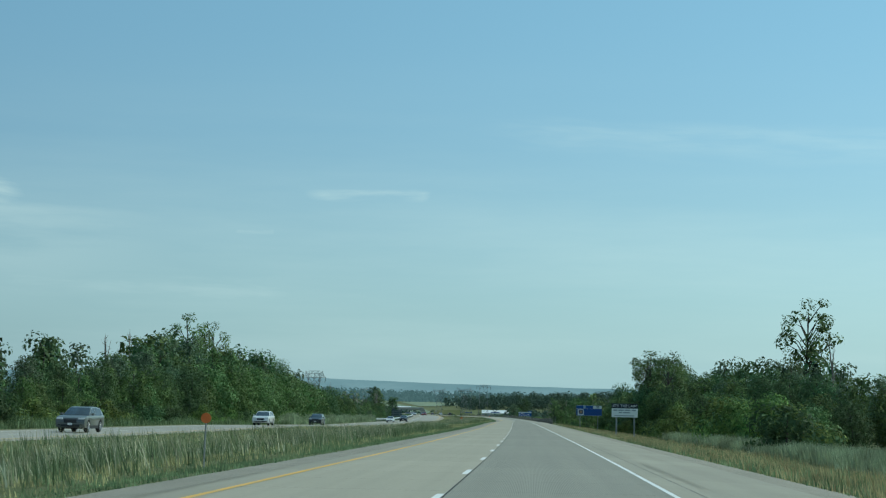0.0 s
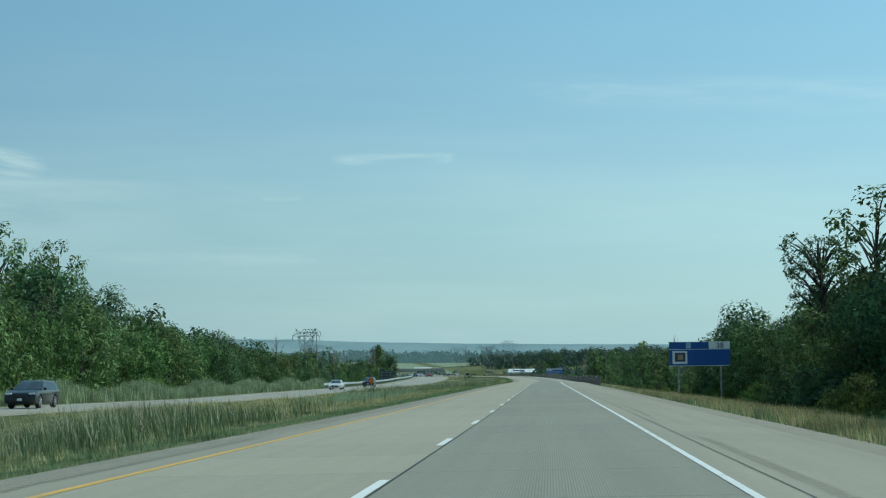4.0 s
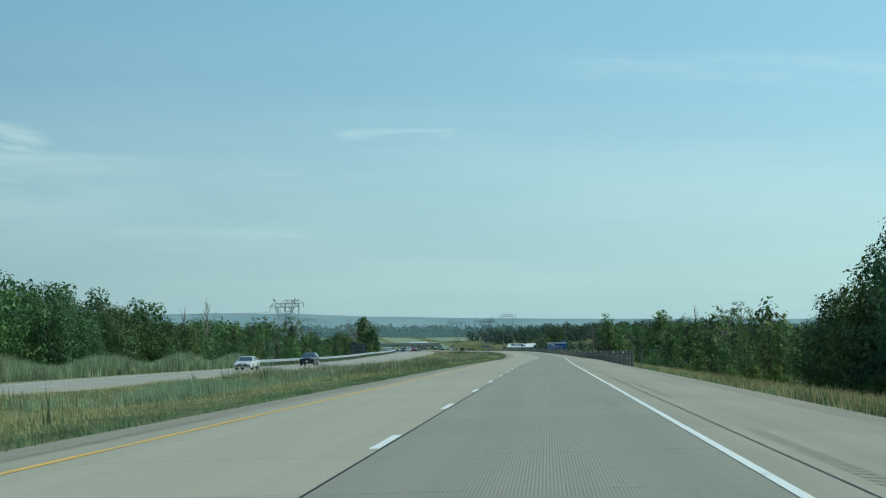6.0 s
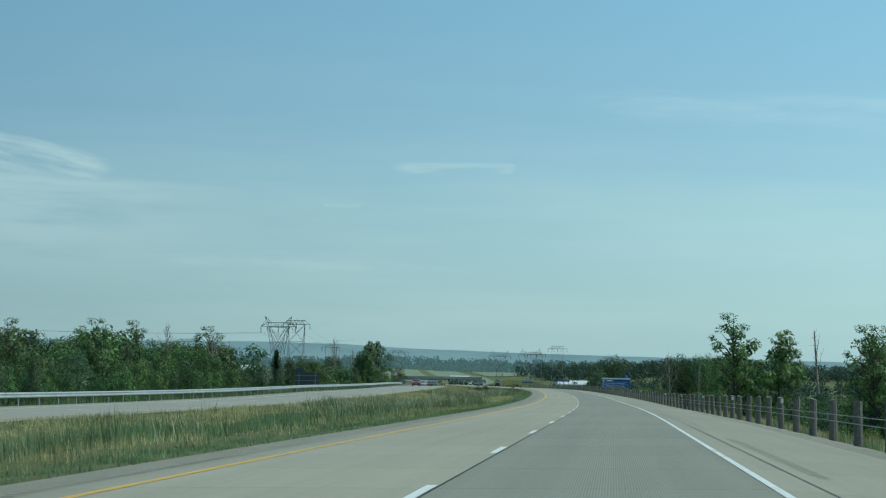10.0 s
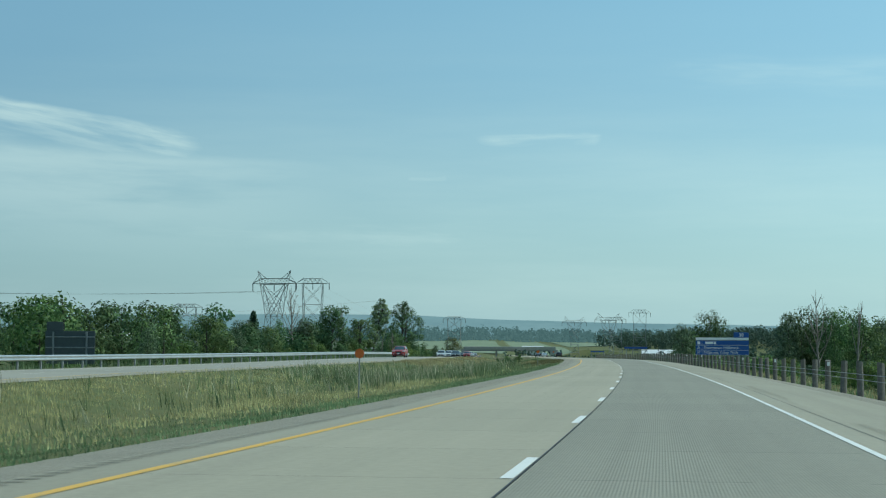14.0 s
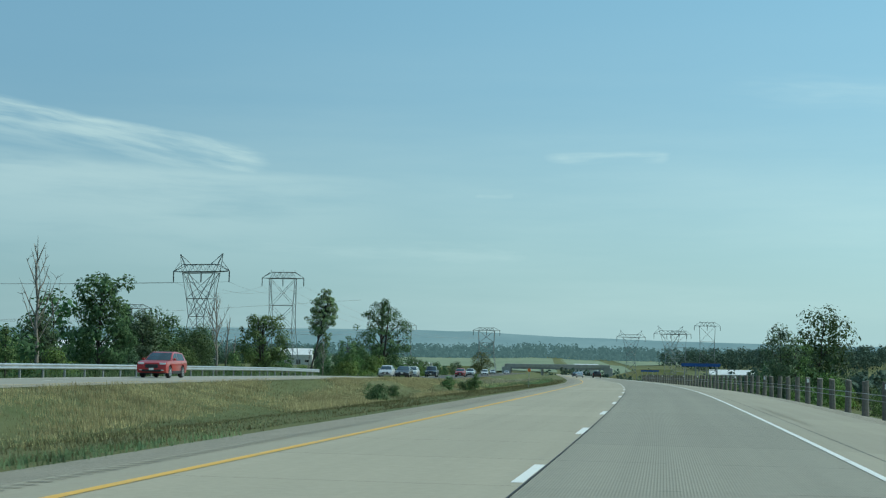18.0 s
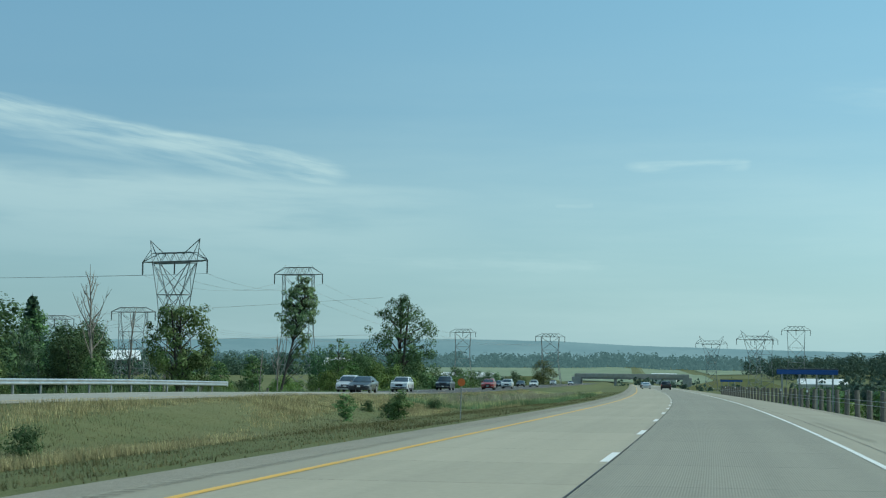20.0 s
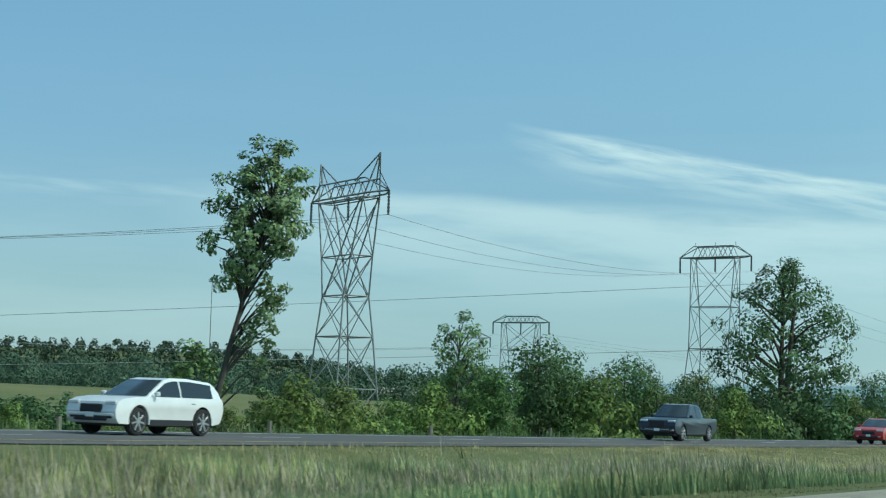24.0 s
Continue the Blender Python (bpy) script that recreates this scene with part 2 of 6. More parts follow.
def grass_ground():
    m = Mat("verge_turf", 0.9, 0.0, 0.2)
    big, mid, fine = m.noise(0.035, 5, 0.6), m.noise(0.5, 5, 0.65, seed=8), m.noise(7.0, 6, 0.8, seed=2)
    c = m.ramp(big, (0.35, (0.080, 0.115, 0.042)), (0.52, (0.140, 0.150, 0.062)), (0.70, (0.25, 0.215, 0.115)))
    c = m.mix(0.5, c, m.ramp(mid, (0.3, (0.06, 0.095, 0.028)), (0.7, (0.19, 0.185, 0.08))))
    c = m.mix(0.35, c, m.ramp(fine, (0.3, (0.05, 0.07, 0.02)), (0.7, (0.22, 0.215, 0.10))))
    m.color(c).bump(fine, 0.6, 0.08)
    return m.m


TURF = grass_ground()
LANE_R = pavement_mat("grooved_concrete", (0.258, 0.247, 0.200), (0.298, 0.282, 0.226), True, 1.0)
LANE_L = pavement_mat("worn_concrete", (0.350, 0.322, 0.246), (0.415, 0.378, 0.288), False, 2.0)
SHOULDER = pavement_mat("shoulder_concrete", (0.300, 0.278, 0.214), (0.365, 0.335, 0.258), False, 3.0)
OPP = pavement_mat("far_concrete", (0.31, 0.295, 0.25), (0.38, 0.36, 0.30), False, 4.0)
ASPHALT = pavement_mat("worn_asphalt", (0.085, 0.083, 0.078), (0.115, 0.110, 0.102), False, 5.0)
gm = Mat("gravel", 0.95)
gm.color(gm.mix(0.6, gm.ramp(gm.noise(0.4, 5), (0.3, (0.22, 0.205, 0.155)), (0.7, (0.35, 0.32, 0.25))), gm.ramp(gm.noise(30, 3, seed=3), (0.3, (0.14, 0.13, 0.105)), (0.7, (0.42, 0.39, 0.32)))))
gm.bump(gm.noise(30, 3, seed=3), 0.8, 0.03)
GRAVEL = gm.m
SEAL = plain("joint_sealant", (0.03, 0.03, 0.03), 0.6)
WHITE_LINE = painted("white_road_paint", (0.78, 0.78, 0.75), (0.42, 0.41, 0.38))
YELLOW_LINE = painted("yellow_road_paint", (0.72, 0.42, 0.06), (0.40, 0.33, 0.18))
STEEL = plain("galvanised_steel", (0.55, 0.56, 0.56), 0.38, 0.75, 0.15, 1.5)
STEEL_DULL = plain("weathered_steel", (0.30, 0.31, 0.31), 0.55, 0.6, 0.2, 1.5)
LATTICE = plain("lattice_steel", (0.20, 0.22, 0.22), 0.5, 0.35, 0.15, 0.4)
TIMBER = plain("weathered_timber", (0.155, 0.145, 0.122), 0.85, 0.0, 0.3, 9.0)
BARK = plain("bark", (0.060, 0.054, 0.045), 0.9, 0.0, 0.35, 4.0)
DEADWOOD = plain("dead_wood", (0.23, 0.205, 0.175), 0.9, 0.0, 0.25, 4.0)
LEAF_A = leafy("broad_leaves", (0.050, 0.094, 0.040), (0.112, 0.176, 0.076))
LEAF_B = leafy("poplar_leaves", (0.062, 0.115, 0.036), (0.185, 0.265, 0.105))
LEAF_C = leafy("shrub_leaves", (0.050, 0.098, 0.030), (0.135, 0.205, 0.068))
LEAF_D = leafy("needles", (0.032, 0.060, 0.036), (0.070, 0.108, 0.060), 0.15)
# distant leaves: air haze is put into this paler, bluish base colour
LEAF_HAZE = leafy("hazed_far_leaves", (0.088, 0.134, 0.104), (0.108, 0.160, 0.122), 0.28)
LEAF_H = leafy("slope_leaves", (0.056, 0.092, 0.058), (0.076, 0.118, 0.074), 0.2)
LEAF_S = leafy("silver_leaves", (0.058, 0.098, 0.052), (0.165, 0.220, 0.130))
# brighter yellow-green version of the shrub colour, with the sunshine put in
LEAF_Y = leafy("sunlit_shrub_leaves", (0.076, 0.135, 0.036), (0.200, 0.275, 0.078))
REED = leafy("reed_blades", (0.090, 0.140, 0.062), (0.225, 0.285, 0.145), 0.4)
HAY = leafy("dry_grass_blades", (0.27, 0.24, 0.11), (0.54, 0.47, 0.25), 0.4)
SEDGE = leafy("short_grass_blades", (0.088, 0.098, 0.040), (0.225, 0.205, 0.098), 0.35)
PLUME_GREEN = leafy("silver_reed_blades", (0.17, 0.22, 0.12), (0.34, 0.38, 0.24), 0.35)
PLUME = leafy("seed_heads", (0.30, 0.28, 0.19), (0.50, 0.46, 0.33), 0.35)
BLUE = plain("sign_blue", (0.012, 0.075, 0.30), 0.4, 0, 0.06)
SIGN_WHITE = plain("sign_white", (0.75, 0.76, 0.74), 0.45, 0, 0.05)
SIGN_DARK = plain("sign_black", (0.02, 0.022, 0.025), 0.5, 0, 0.05)
SIGN_BACK = plain("sign_back", (0.085, 0.10, 0.10), 0.6, 0.3, 0.12)
ORANGE = plain("marker_orange", (0.72, 0.16, 0.03), 0.5, 0, 0.1)
CONCRETE = plain("bridge_concrete", (0.36, 0.35, 0.31), 0.85, 0, 0.15, 0.5)
ROOF_WHITE = plain("white_metal_roof", (0.78, 0.79, 0.78), 0.35, 0.1, 0.08, 0.4)
ROOF_GREY = plain("grey_shingles", (0.24, 0.23, 0.22), 0.85, 0, 0.2, 1.0)
ROOF_TAN = plain("weathered_tan_roof", (0.33, 0.29, 0.24), 0.8, 0, 0.2, 1.0)
ROOF_BLUE = plain("blue_metal_roof", (0.05, 0.16, 0.33), 0.4, 0.1, 0.1, 0.4)
WALL_RED = plain("red_board_wall", (0.15, 0.055, 0.042), 0.8, 0, 0.2, 1.0)
WALL_GREY = plain("grey_board_wall", (0.12, 0.11, 0.10), 0.8, 0, 0.2, 1.0)
WALL_DARK = plain("dark_board_wall", (0.10, 0.085, 0.07), 0.8, 0, 0.2, 1.0)
WALL_PALE = plain("pale_siding", (0.50, 0.49, 0.45), 0.7, 0, 0.1, 1.0)
GLASS_DARK = plain("dark_window_glass", (0.012, 0.015, 0.018), 0.08, 0, 0.05)
# ---------------------------------------------------------------- helpers


def mesh(name, verts, faces, mat=None, uv=None, smooth=False):
    me = bpy.data.meshes.new(name)
    verts = np.asarray(verts, dtype=np.float32).reshape(-1, 3)
    if isinstance(faces, np.ndarray):
        k = faces.shape[1]
        me.vertices.add(len(verts))
        me.vertices.foreach_set("co", verts.ravel())
        me.loops.add(faces.size)
        me.loops.foreach_set("vertex_index", faces.ravel().astype(np.int32))
        me.polygons.add(len(faces))
        me.polygons.foreach_set("loop_start", np.arange(0, faces.size, k, dtype=np.int32))
        me.update(calc_edges=True)
    else:
        me.from_pydata(verts.tolist(), [], faces)
    if uv is not None:
        lay = me.uv_layers.new(name="UVMap")
        idx = np.empty(len(me.loops), dtype=np.int32)
        me.loops.foreach_get("vertex_index", idx)
        lay.data.foreach_set("uv", np.asarray(uv, dtype=np.float32)[idx].ravel())
    if mat:
        me.materials.append(mat)
    if smooth:
        me.polygons.foreach_set("use_smooth", np.ones(len(me.polygons), dtype=bool))
    return me


def thing(name, label, category, group="", m=None):
    ob = tagged(new(name), label, category, group)
    if m is not None:
        ob.matrix_basis = m
    return ob


def part(name, data, material, parent, label="", m=None):
    """One mesh object under a thing or a part. data: a bmesh or a mesh."""
    if isinstance(data, bmesh.types.BMesh):
        me = bpy.data.meshes.new(name)
        data.to_mesh(me)
        data.free()
        data = me
    if material and not data.materials:
        data.materials.append(material)
    ob = new(name, data)
    ob.parent = parent
    if m is not None:
        ob.matrix_basis = m
    if label:
        ob["label"] = label
    return ob


def box(sx, sy, sz, bevel=0.0, at=(0, 0, 0), bm=None):
    """A box centred on at, with its edges taken off."""
    bm = bm or bmesh.new()
    made = bmesh.ops.create_cube(bm, size=1, matrix=Matrix.Translation(at) @ Matrix.Diagonal((sx, sy, sz, 1)))
    if bevel:
        edges = {e for v in made["verts"] for e in v.link_edges}
        bmesh.ops.bevel(bm, geom=list(edges), offset=bevel, segments=1, affect="EDGES")
    return bm


def bar(a, b, r0, r1=None, sides=6, bm=None):
    """A tapered round bar from a to b."""
    bm = bm or bmesh.new()
    a, b = Vector(a), Vector(b)
    d = b - a
    m = Matrix.Translation((a + b) / 2) @ d.to_track_quat("Z", "Y").to_matrix().to_4x4()
    bmesh.ops.create_cone(bm, cap_ends=True, segments=sides, radius1=r0, radius2=r0 if r1 is None else r1, depth=d.length, matrix=m)
    return bm


# ---------------------------------------------------------------- the road's line
# s runs along the right lane in metres, lat across it (to the right), z is the pavement.
STEP = 2.0
LINE_S = np.arange(-200, 3801, STEP)
HEAD = np.interp(LINE_S, [-100, 0, 100, 200, 300, 400, 500, 600, 700, 800, 900, 1000, 1300, 1600], [-0.23, -0.09, 0.63, 0.88, 1.02, 0.69, 1.91, 3.79, 5.54, 7.28, 8.2, 8.4, 8.6, 8.6])
LINE_Z = np.interp(LINE_S, [-200, -100, 0, 100, 200, 300, 400, 500, 600, 700, 800, 900, 1000, 1300, 1600, 2000, 3800], [3.4, 1.1, -1.15, -3.4, -5.7, -7.79, -9.96, -12.26, -13.98, -15.67, -17.83, -19.9, -21.9, -27.8, -33.6, -36.5, -38.0])


def eased(v, n):
    pad = np.concatenate([np.linspace(2 * v[0] - v[n], v[0], n, endpoint=False), v, np.linspace(v[-1], 2 * v[-1] - v[-1 - n], n + 1)[1:]])
    return np.convolve(pad, np.ones(2 * n + 1) / (2 * n + 1), "valid")


LINE_Z = eased(LINE_Z, 12)
_h = np.radians(HEAD)
LINE_X = np.concatenate([[0], np.cumsum(-np.sin((_h[1:] + _h[:-1]) / 2) * STEP)])
LINE_Y = np.concatenate([[0], np.cumsum(np.cos((_h[1:] + _h[:-1]) / 2) * STEP)])
_i0 = int(200 / STEP)
LINE_X, LINE_Y = LINE_X - LINE_X[_i0], LINE_Y - LINE_Y[_i0]
# slow wander of the lane and its level about that line, and the pavement's cross-fall, up to the right
BEND_S = [0, 30, 70, 110, 150, 190, 230, 280, 330, 370, 420, 460, 500, 540, 580, 620, 660, 700, 740, 790, 840]
LINE_X += eased(np.interp(LINE_S, BEND_S, [0.34, 0.22, 0.13, 0.06, 0.03, 0.01, -0.05, -0.08, -0.08, 0.06, 0.25, 0.35, 0.25, 0.21, 0.17, 0.21, 0.18, 0.24, 0.12, 0.05, 0.0]), 6)
LINE_Z += eased(np.interp(LINE_S, BEND_S, [-0.05, -0.071, -0.096, -0.094, -0.051, -0.001, 0.011, -0.003, 0.003, -0.009, -0.02, -0.046, -0.03, -0.038, -0.080, -0.080, -0.065, -0.035, 0.02, 0.04, 0.05]), 6)
FALL = eased(np.interp(LINE_S, BEND_S, [0.0007, 0.0011, 0.0019, 0.0047, 0.0104, 0.0169, 0.0225, 0.0256, 0.0254, 0.0221, 0.0168, 0.0107, 0.0034, 0.0009, -0.0005, -0.0031, -0.0025, 0.003, 0.008, 0.010, 0.010]), 6)


def opp_rise(s):
    """How far the other carriageway lies above this one."""
    return np.interp(s, [0, 170, 300, 420, 500, 560, 700, 780, 815, 845, 900, 1000, 1300], [-0.3, -0.2, -0.9, -0.65, -0.3, 0.0, 0.1, 0.2, 0.05, -0.1, -0.1, 0.0, 0.2])


def tilt(s, lat):
    """Rise of this carriageway across its width, easing out beyond its edges."""
    lat = np.asarray(lat, float)
    return np.interp(s, LINE_S, FALL) * np.clip(lat, -7.7, 2.2) * np.clip((16 + lat) / 8.3, 0, 1) * np.clip((15 - lat) / 7.8, 0, 1)


def cross(s, lat):
    """Height of the ground over the pavement's level, by arrays."""
    s, lat = np.asarray(s, float), np.asarray(lat, float)
    o = opp_rise(s)
    left = np.stack([np.interp(-lat, [0, 7.6, 9.0, 16, 25.0, 25.6, 37.5, 39.5, 46, 60, 5000], [0, 0, 0, 0, 0, 0, 0, 0, 0, 0, 0])])[0]
    f = np.clip((-lat - 7.4) / 1.6, 0, 1) * -0.18
    ditch = -0.75 * np.exp(-((-lat - 17) / 5.0) ** 2) * (lat < -7)
    blend = np.clip((-lat - 14) / 11.0, 0, 1)
    beyond = np.clip((-lat - 37.6) / 6.0, 0, 1) * np.interp(s, [0, 200, 320, 420, 800, 1000], [-0.3, -0.4, -0.6, -1.2, -1.2, -1.0])
    far = np.clip((-lat - 44) / 60.0, 0, 1) * np.interp(s, [0, 350, 500, 1000], [1.5, 0.0, -1.0, -1.0])
    lz = left + f * (1 - blend) + ditch + o * blend + beyond + far
    fall = np.interp(s, [0, 90, 140, 250, 330, 420, 620, 850, 1200], [-0.5, -0.3, -0.5, -0.9, -1.8, -3.0, -3.0, -2.4, -2.0])
    rz = -np.clip((lat - 5.2) / 1.2, 0, 1) * 0.36 + np.clip((lat - 7.2) / 9.0, 0, 1) * fall + np.clip((lat - 16) / 30, 0, 1) * np.interp(s, [0, 250, 400], [2.2, 0.8, -0.5])
    return np.where(lat < 0, lz, rz) + tilt(s, lat)


def world_of(s, lat):
    """x, y of road coordinates, by arrays."""
    s, lat = np.asarray(s, float), np.asarray(lat, float)
    h = np.radians(np.interp(s, LINE_S, HEAD))
    return np.interp(s, LINE_S, LINE_X) + np.cos(h) * lat, np.interp(s, LINE_S, LINE_Y) + np.sin(h) * lat


def far_rise(s, lat):
    """The broad lie of the land away from the road."""
    d = np.abs(lat)
    away = np.clip((d - 90) / 500, 0, 1)
    basin = -(np.clip((s - 900) / 1200, 0, 1)) * 3.0
    roll = 3.0 * np.sin(s / 310.0 + lat / 270.0) + 2.0 * np.sin(lat / 140.0 - s / 520.0)
    farm = np.clip((-lat - 110) / 110, 0, 1) * np.clip((s - 700) / 350, 0, 1) * np.clip((1700 - s) / 300, 0, 1) * 5.0
    knoll = 3.8 * np.exp(-(((s - 1402) / 90) ** 2) - ((lat + 137) / 45) ** 2)
    woods = 15.0 * np.exp(-(((s - 2120) / 170) ** 2) - ((lat - 330) / 210) ** 2)
    return away * (basin + roll * 0.6) + farm + knoll + woods


def level(s, lat):
    s, lat = np.asarray(s, float), np.asarray(lat, float)
    return np.interp(s, LINE_S, LINE_Z) + cross(s, lat) + far_rise(s, lat)


def spot(s, lat, dz=0.0):
    x, y = world_of(s, lat)
    return Vector((float(x), float(y), float(level(s, lat)) + dz))


def along(s):
    return float(np.interp(s, LINE_S, HEAD))


def placed(s, lat, dz=0.0, turn=0.0, scale=1.0):
    """A pose on the ground there; turn 0 faces up the road."""
    p = spot(s, lat, dz)
    return Matrix.Translation(p) @ Matrix.Rotation(radians(along(s) + turn), 4, "Z") @ Matrix.Scale(scale, 4)


def ribbon(name, s0, s1, lats, heights, mat, step=4.0, base=None):
    """A strip of pavement from s0 to s1 with a cross-section of (lat, height over the pavement) points."""
    ss = np.arange(s0, s1 + 0.01, step)
    n = len(lats)
    vs, uv = [], []
    for lat, dz in zip(lats, heights):
        x, y = world_of(ss, np.full(len(ss), lat))
        z = np.interp(ss, LINE_S, LINE_Z) + dz + (tilt(ss, lat) if base is None else base(ss))
        vs.append(np.stack([x, y, z], -1))
        uv.append(np.stack([np.full(len(ss), lat), ss], -1))
    vs, uv = np.stack(vs, 1).reshape(-1, 3), np.stack(uv, 1).reshape(-1, 2)
    i = np.arange(len(ss) - 1)[:, None] * n + np.arange(n - 1)[None]
    faces = np.stack([i, i + 1, i + n + 1, i + n], -1).reshape(-1, 4)
    return mesh(name, vs, faces, mat, uv)


# ---------------------------------------------------------------- ground
g_s = np.concatenate([np.arange(-200, 900, 6.0), np.arange(900, 1700, 20.0), np.linspace(1700, 3700, 40)])
g_l = np.concatenate([-np.geomspace(2200, 62, 34), np.arange(-58, -36, 2.0), np.arange(-36, -25, 3.0), np.arange(-25, -7, 1.0), [-7.2, -6.6, -3, 0, 3, 5.2], np.arange(5.8, 20, 0.8), np.arange(20, 60, 3.0), np.geomspace(62, 2200, 34)])
gs, gl = np.meshgrid(g_s, g_l, indexing="ij")
gx, gy = world_of(gs, gl)
gz = level(gs, gl)
under = ((gl > -7.3) & (gl < 7.0)) | ((gl > -37.2) & (gl < -25.0))
gz = gz - np.where(under, np.where(gl > 0, 0.32, 0.14), 0.0)
n_s, n_l = gs.shape
ii = np.arange(n_s - 1)[:, None] * n_l + np.arange(n_l - 1)[None]
quads = np.stack([ii, ii + 1, ii + n_l + 1, ii + n_l], -1).reshape(-1, 4)
ground = tagged(new("ground", mesh("ground", np.stack([gx, gy, gz], -1).reshape(-1, 3), quads, TURF, smooth=True)), "rough grass verges and fields sloping down to a valley", "ground", kind="structure")

# ---------------------------------------------------------------- this carriageway
S0, S1 = -60, 1600
road = tagged(new("road"), "two-lane concrete carriageway with paved shoulders", "road", kind="structure")
part("right_lane", ribbon("right_lane", S0, S1, [-1.85, 1.97], [0.0, 0.0], LANE_R), None, road, "grooved grey concrete lane")
for a_, b_ in ((S0, 0), (900, S1)):
    part("left_lane", ribbon("left_lane", a_, b_, [-5.6, -1.88], [0.0, 0.0], LANE_L), None, road, "smooth pale concrete lane")
part("slab_bed", ribbon("slab_bed", 0, 900, [-5.6, -1.88], [-0.018, -0.018], SEAL), None, road, "dark joint filler under the slabs")
part("lane_joint", ribbon("lane_joint", S0, S1, [-1.878, -1.855], [0.004, 0.004], SEAL), None, road, "dark sealed joint")
part("shoulder", ribbon("shoulder", S0, S1, [2.01, 5.2], [0.0, -0.15], SHOULDER), None, road, "pale concrete shoulder")
part("shoulder_joint", ribbon("shoulder_joint", S0, S1, [2.53, 2.55], [-0.0215, -0.0225], SEAL), None, road)
part("inner_shoulder", ribbon("inner_shoulder", S0, S1, [-6.55, -5.64], [-0.02, 0.0], SHOULDER), None, road)
part("gravel_edge", ribbon("gravel_edge", S0, S1, [5.2, 6.3, 7.2], [-0.15, -0.25, -0.42], GRAVEL), None, road)
part("inner_gravel_edge", ribbon("inner_gravel_edge", S0, S1, [-7.7, -6.55], [-0.10, -0.022], GRAVEL), None, road)
part("edge_line", ribbon("edge_line", S0, S1, [1.92, 2.02], [0.006, 0.006], WHITE_LINE), None, road, "solid white edge line")
part("yellow_line", ribbon("yellow_line", S0, S1, [-5.62, -5.48], [0.006, 0.006], YELLOW_LINE), None, road, "solid yellow edge line")

opp = tagged(new("opposite_road"), "concrete and asphalt carriageway for oncoming traffic", "road", kind="structure")
for a_, b_, lane_, edge_, said in ((S0, 838, OPP, SHOULDER, "pale concrete pavement"), (838, S1, ASPHALT, ASPHALT, "dark asphalt pavement")):
    part("lanes", ribbon("lanes", a_, b_, [-34.2, -26.4], [0.0, 0.0], lane_, 2.0, base=opp_rise), None, opp, said)
    part("shoulder", ribbon("shoulder", a_, b_, [-37.3, -34.25], [-0.06, 0.0], edge_, 2.0, base=opp_rise), None, opp, said)
    part("inner_shoulder", ribbon("inner_shoulder", a_, b_, [-26.35, -25.2], [0.0, -0.04], edge_, 2.0, base=opp_rise), None, opp, said)
part("edge_line", ribbon("edge_line", S0, S1, [-34.15, -34.0], [0.006, 0.006], WHITE_LINE, base=opp_rise), None, opp)
part("yellow_line", ribbon("yellow_line", S0, S1, [-26.6, -26.45], [0.006, 0.006], YELLOW_LINE, base=opp_rise), None, opp)
# ---------------------------------------------------------------- plants


def tube(points, radii, sides=6):
    """Vertices and quads of a bent, tapered tube."""
    pts = np.asarray(points, float)
    d = np.gradient(pts, axis=0)
    d /= np.linalg.norm(d, axis=1)[:, None] + 1e-9
    ref = np.where(np.abs(d[:, 2:3]) > 0.9, [[1.0, 0, 0]], [[0, 0, 1.0]])
    a = np.cross(d, ref)
    a /= np.linalg.norm(a, axis=1)[:, None] + 1e-9
    b = np.cross(d, a)
    ang = np.linspace(0, 2 * np.pi, sides, endpoint=False)
    ring = pts[:, None] + np.asarray(radii)[:, None, None] * (np.cos(ang)[None, :, None] * a[:, None] + np.sin(ang)[None, :, None] * b[:, None])
    i = np.arange(len(pts) - 1)[:, None] * sides
    j = np.arange(sides)[None]
    k = (j + 1) % sides
    return ring.reshape(-1, 3), np.stack([i + j, i + k, i + sides + k, i + sides + j], -1).reshape(-1, 4)


def joined(pieces):
    vs, fs, n = [], [], 0
    for v, f in pieces:
        vs.append(v)
        fs.append(f + n)
        n += len(v)
    return np.concatenate(vs), np.concatenate(fs)


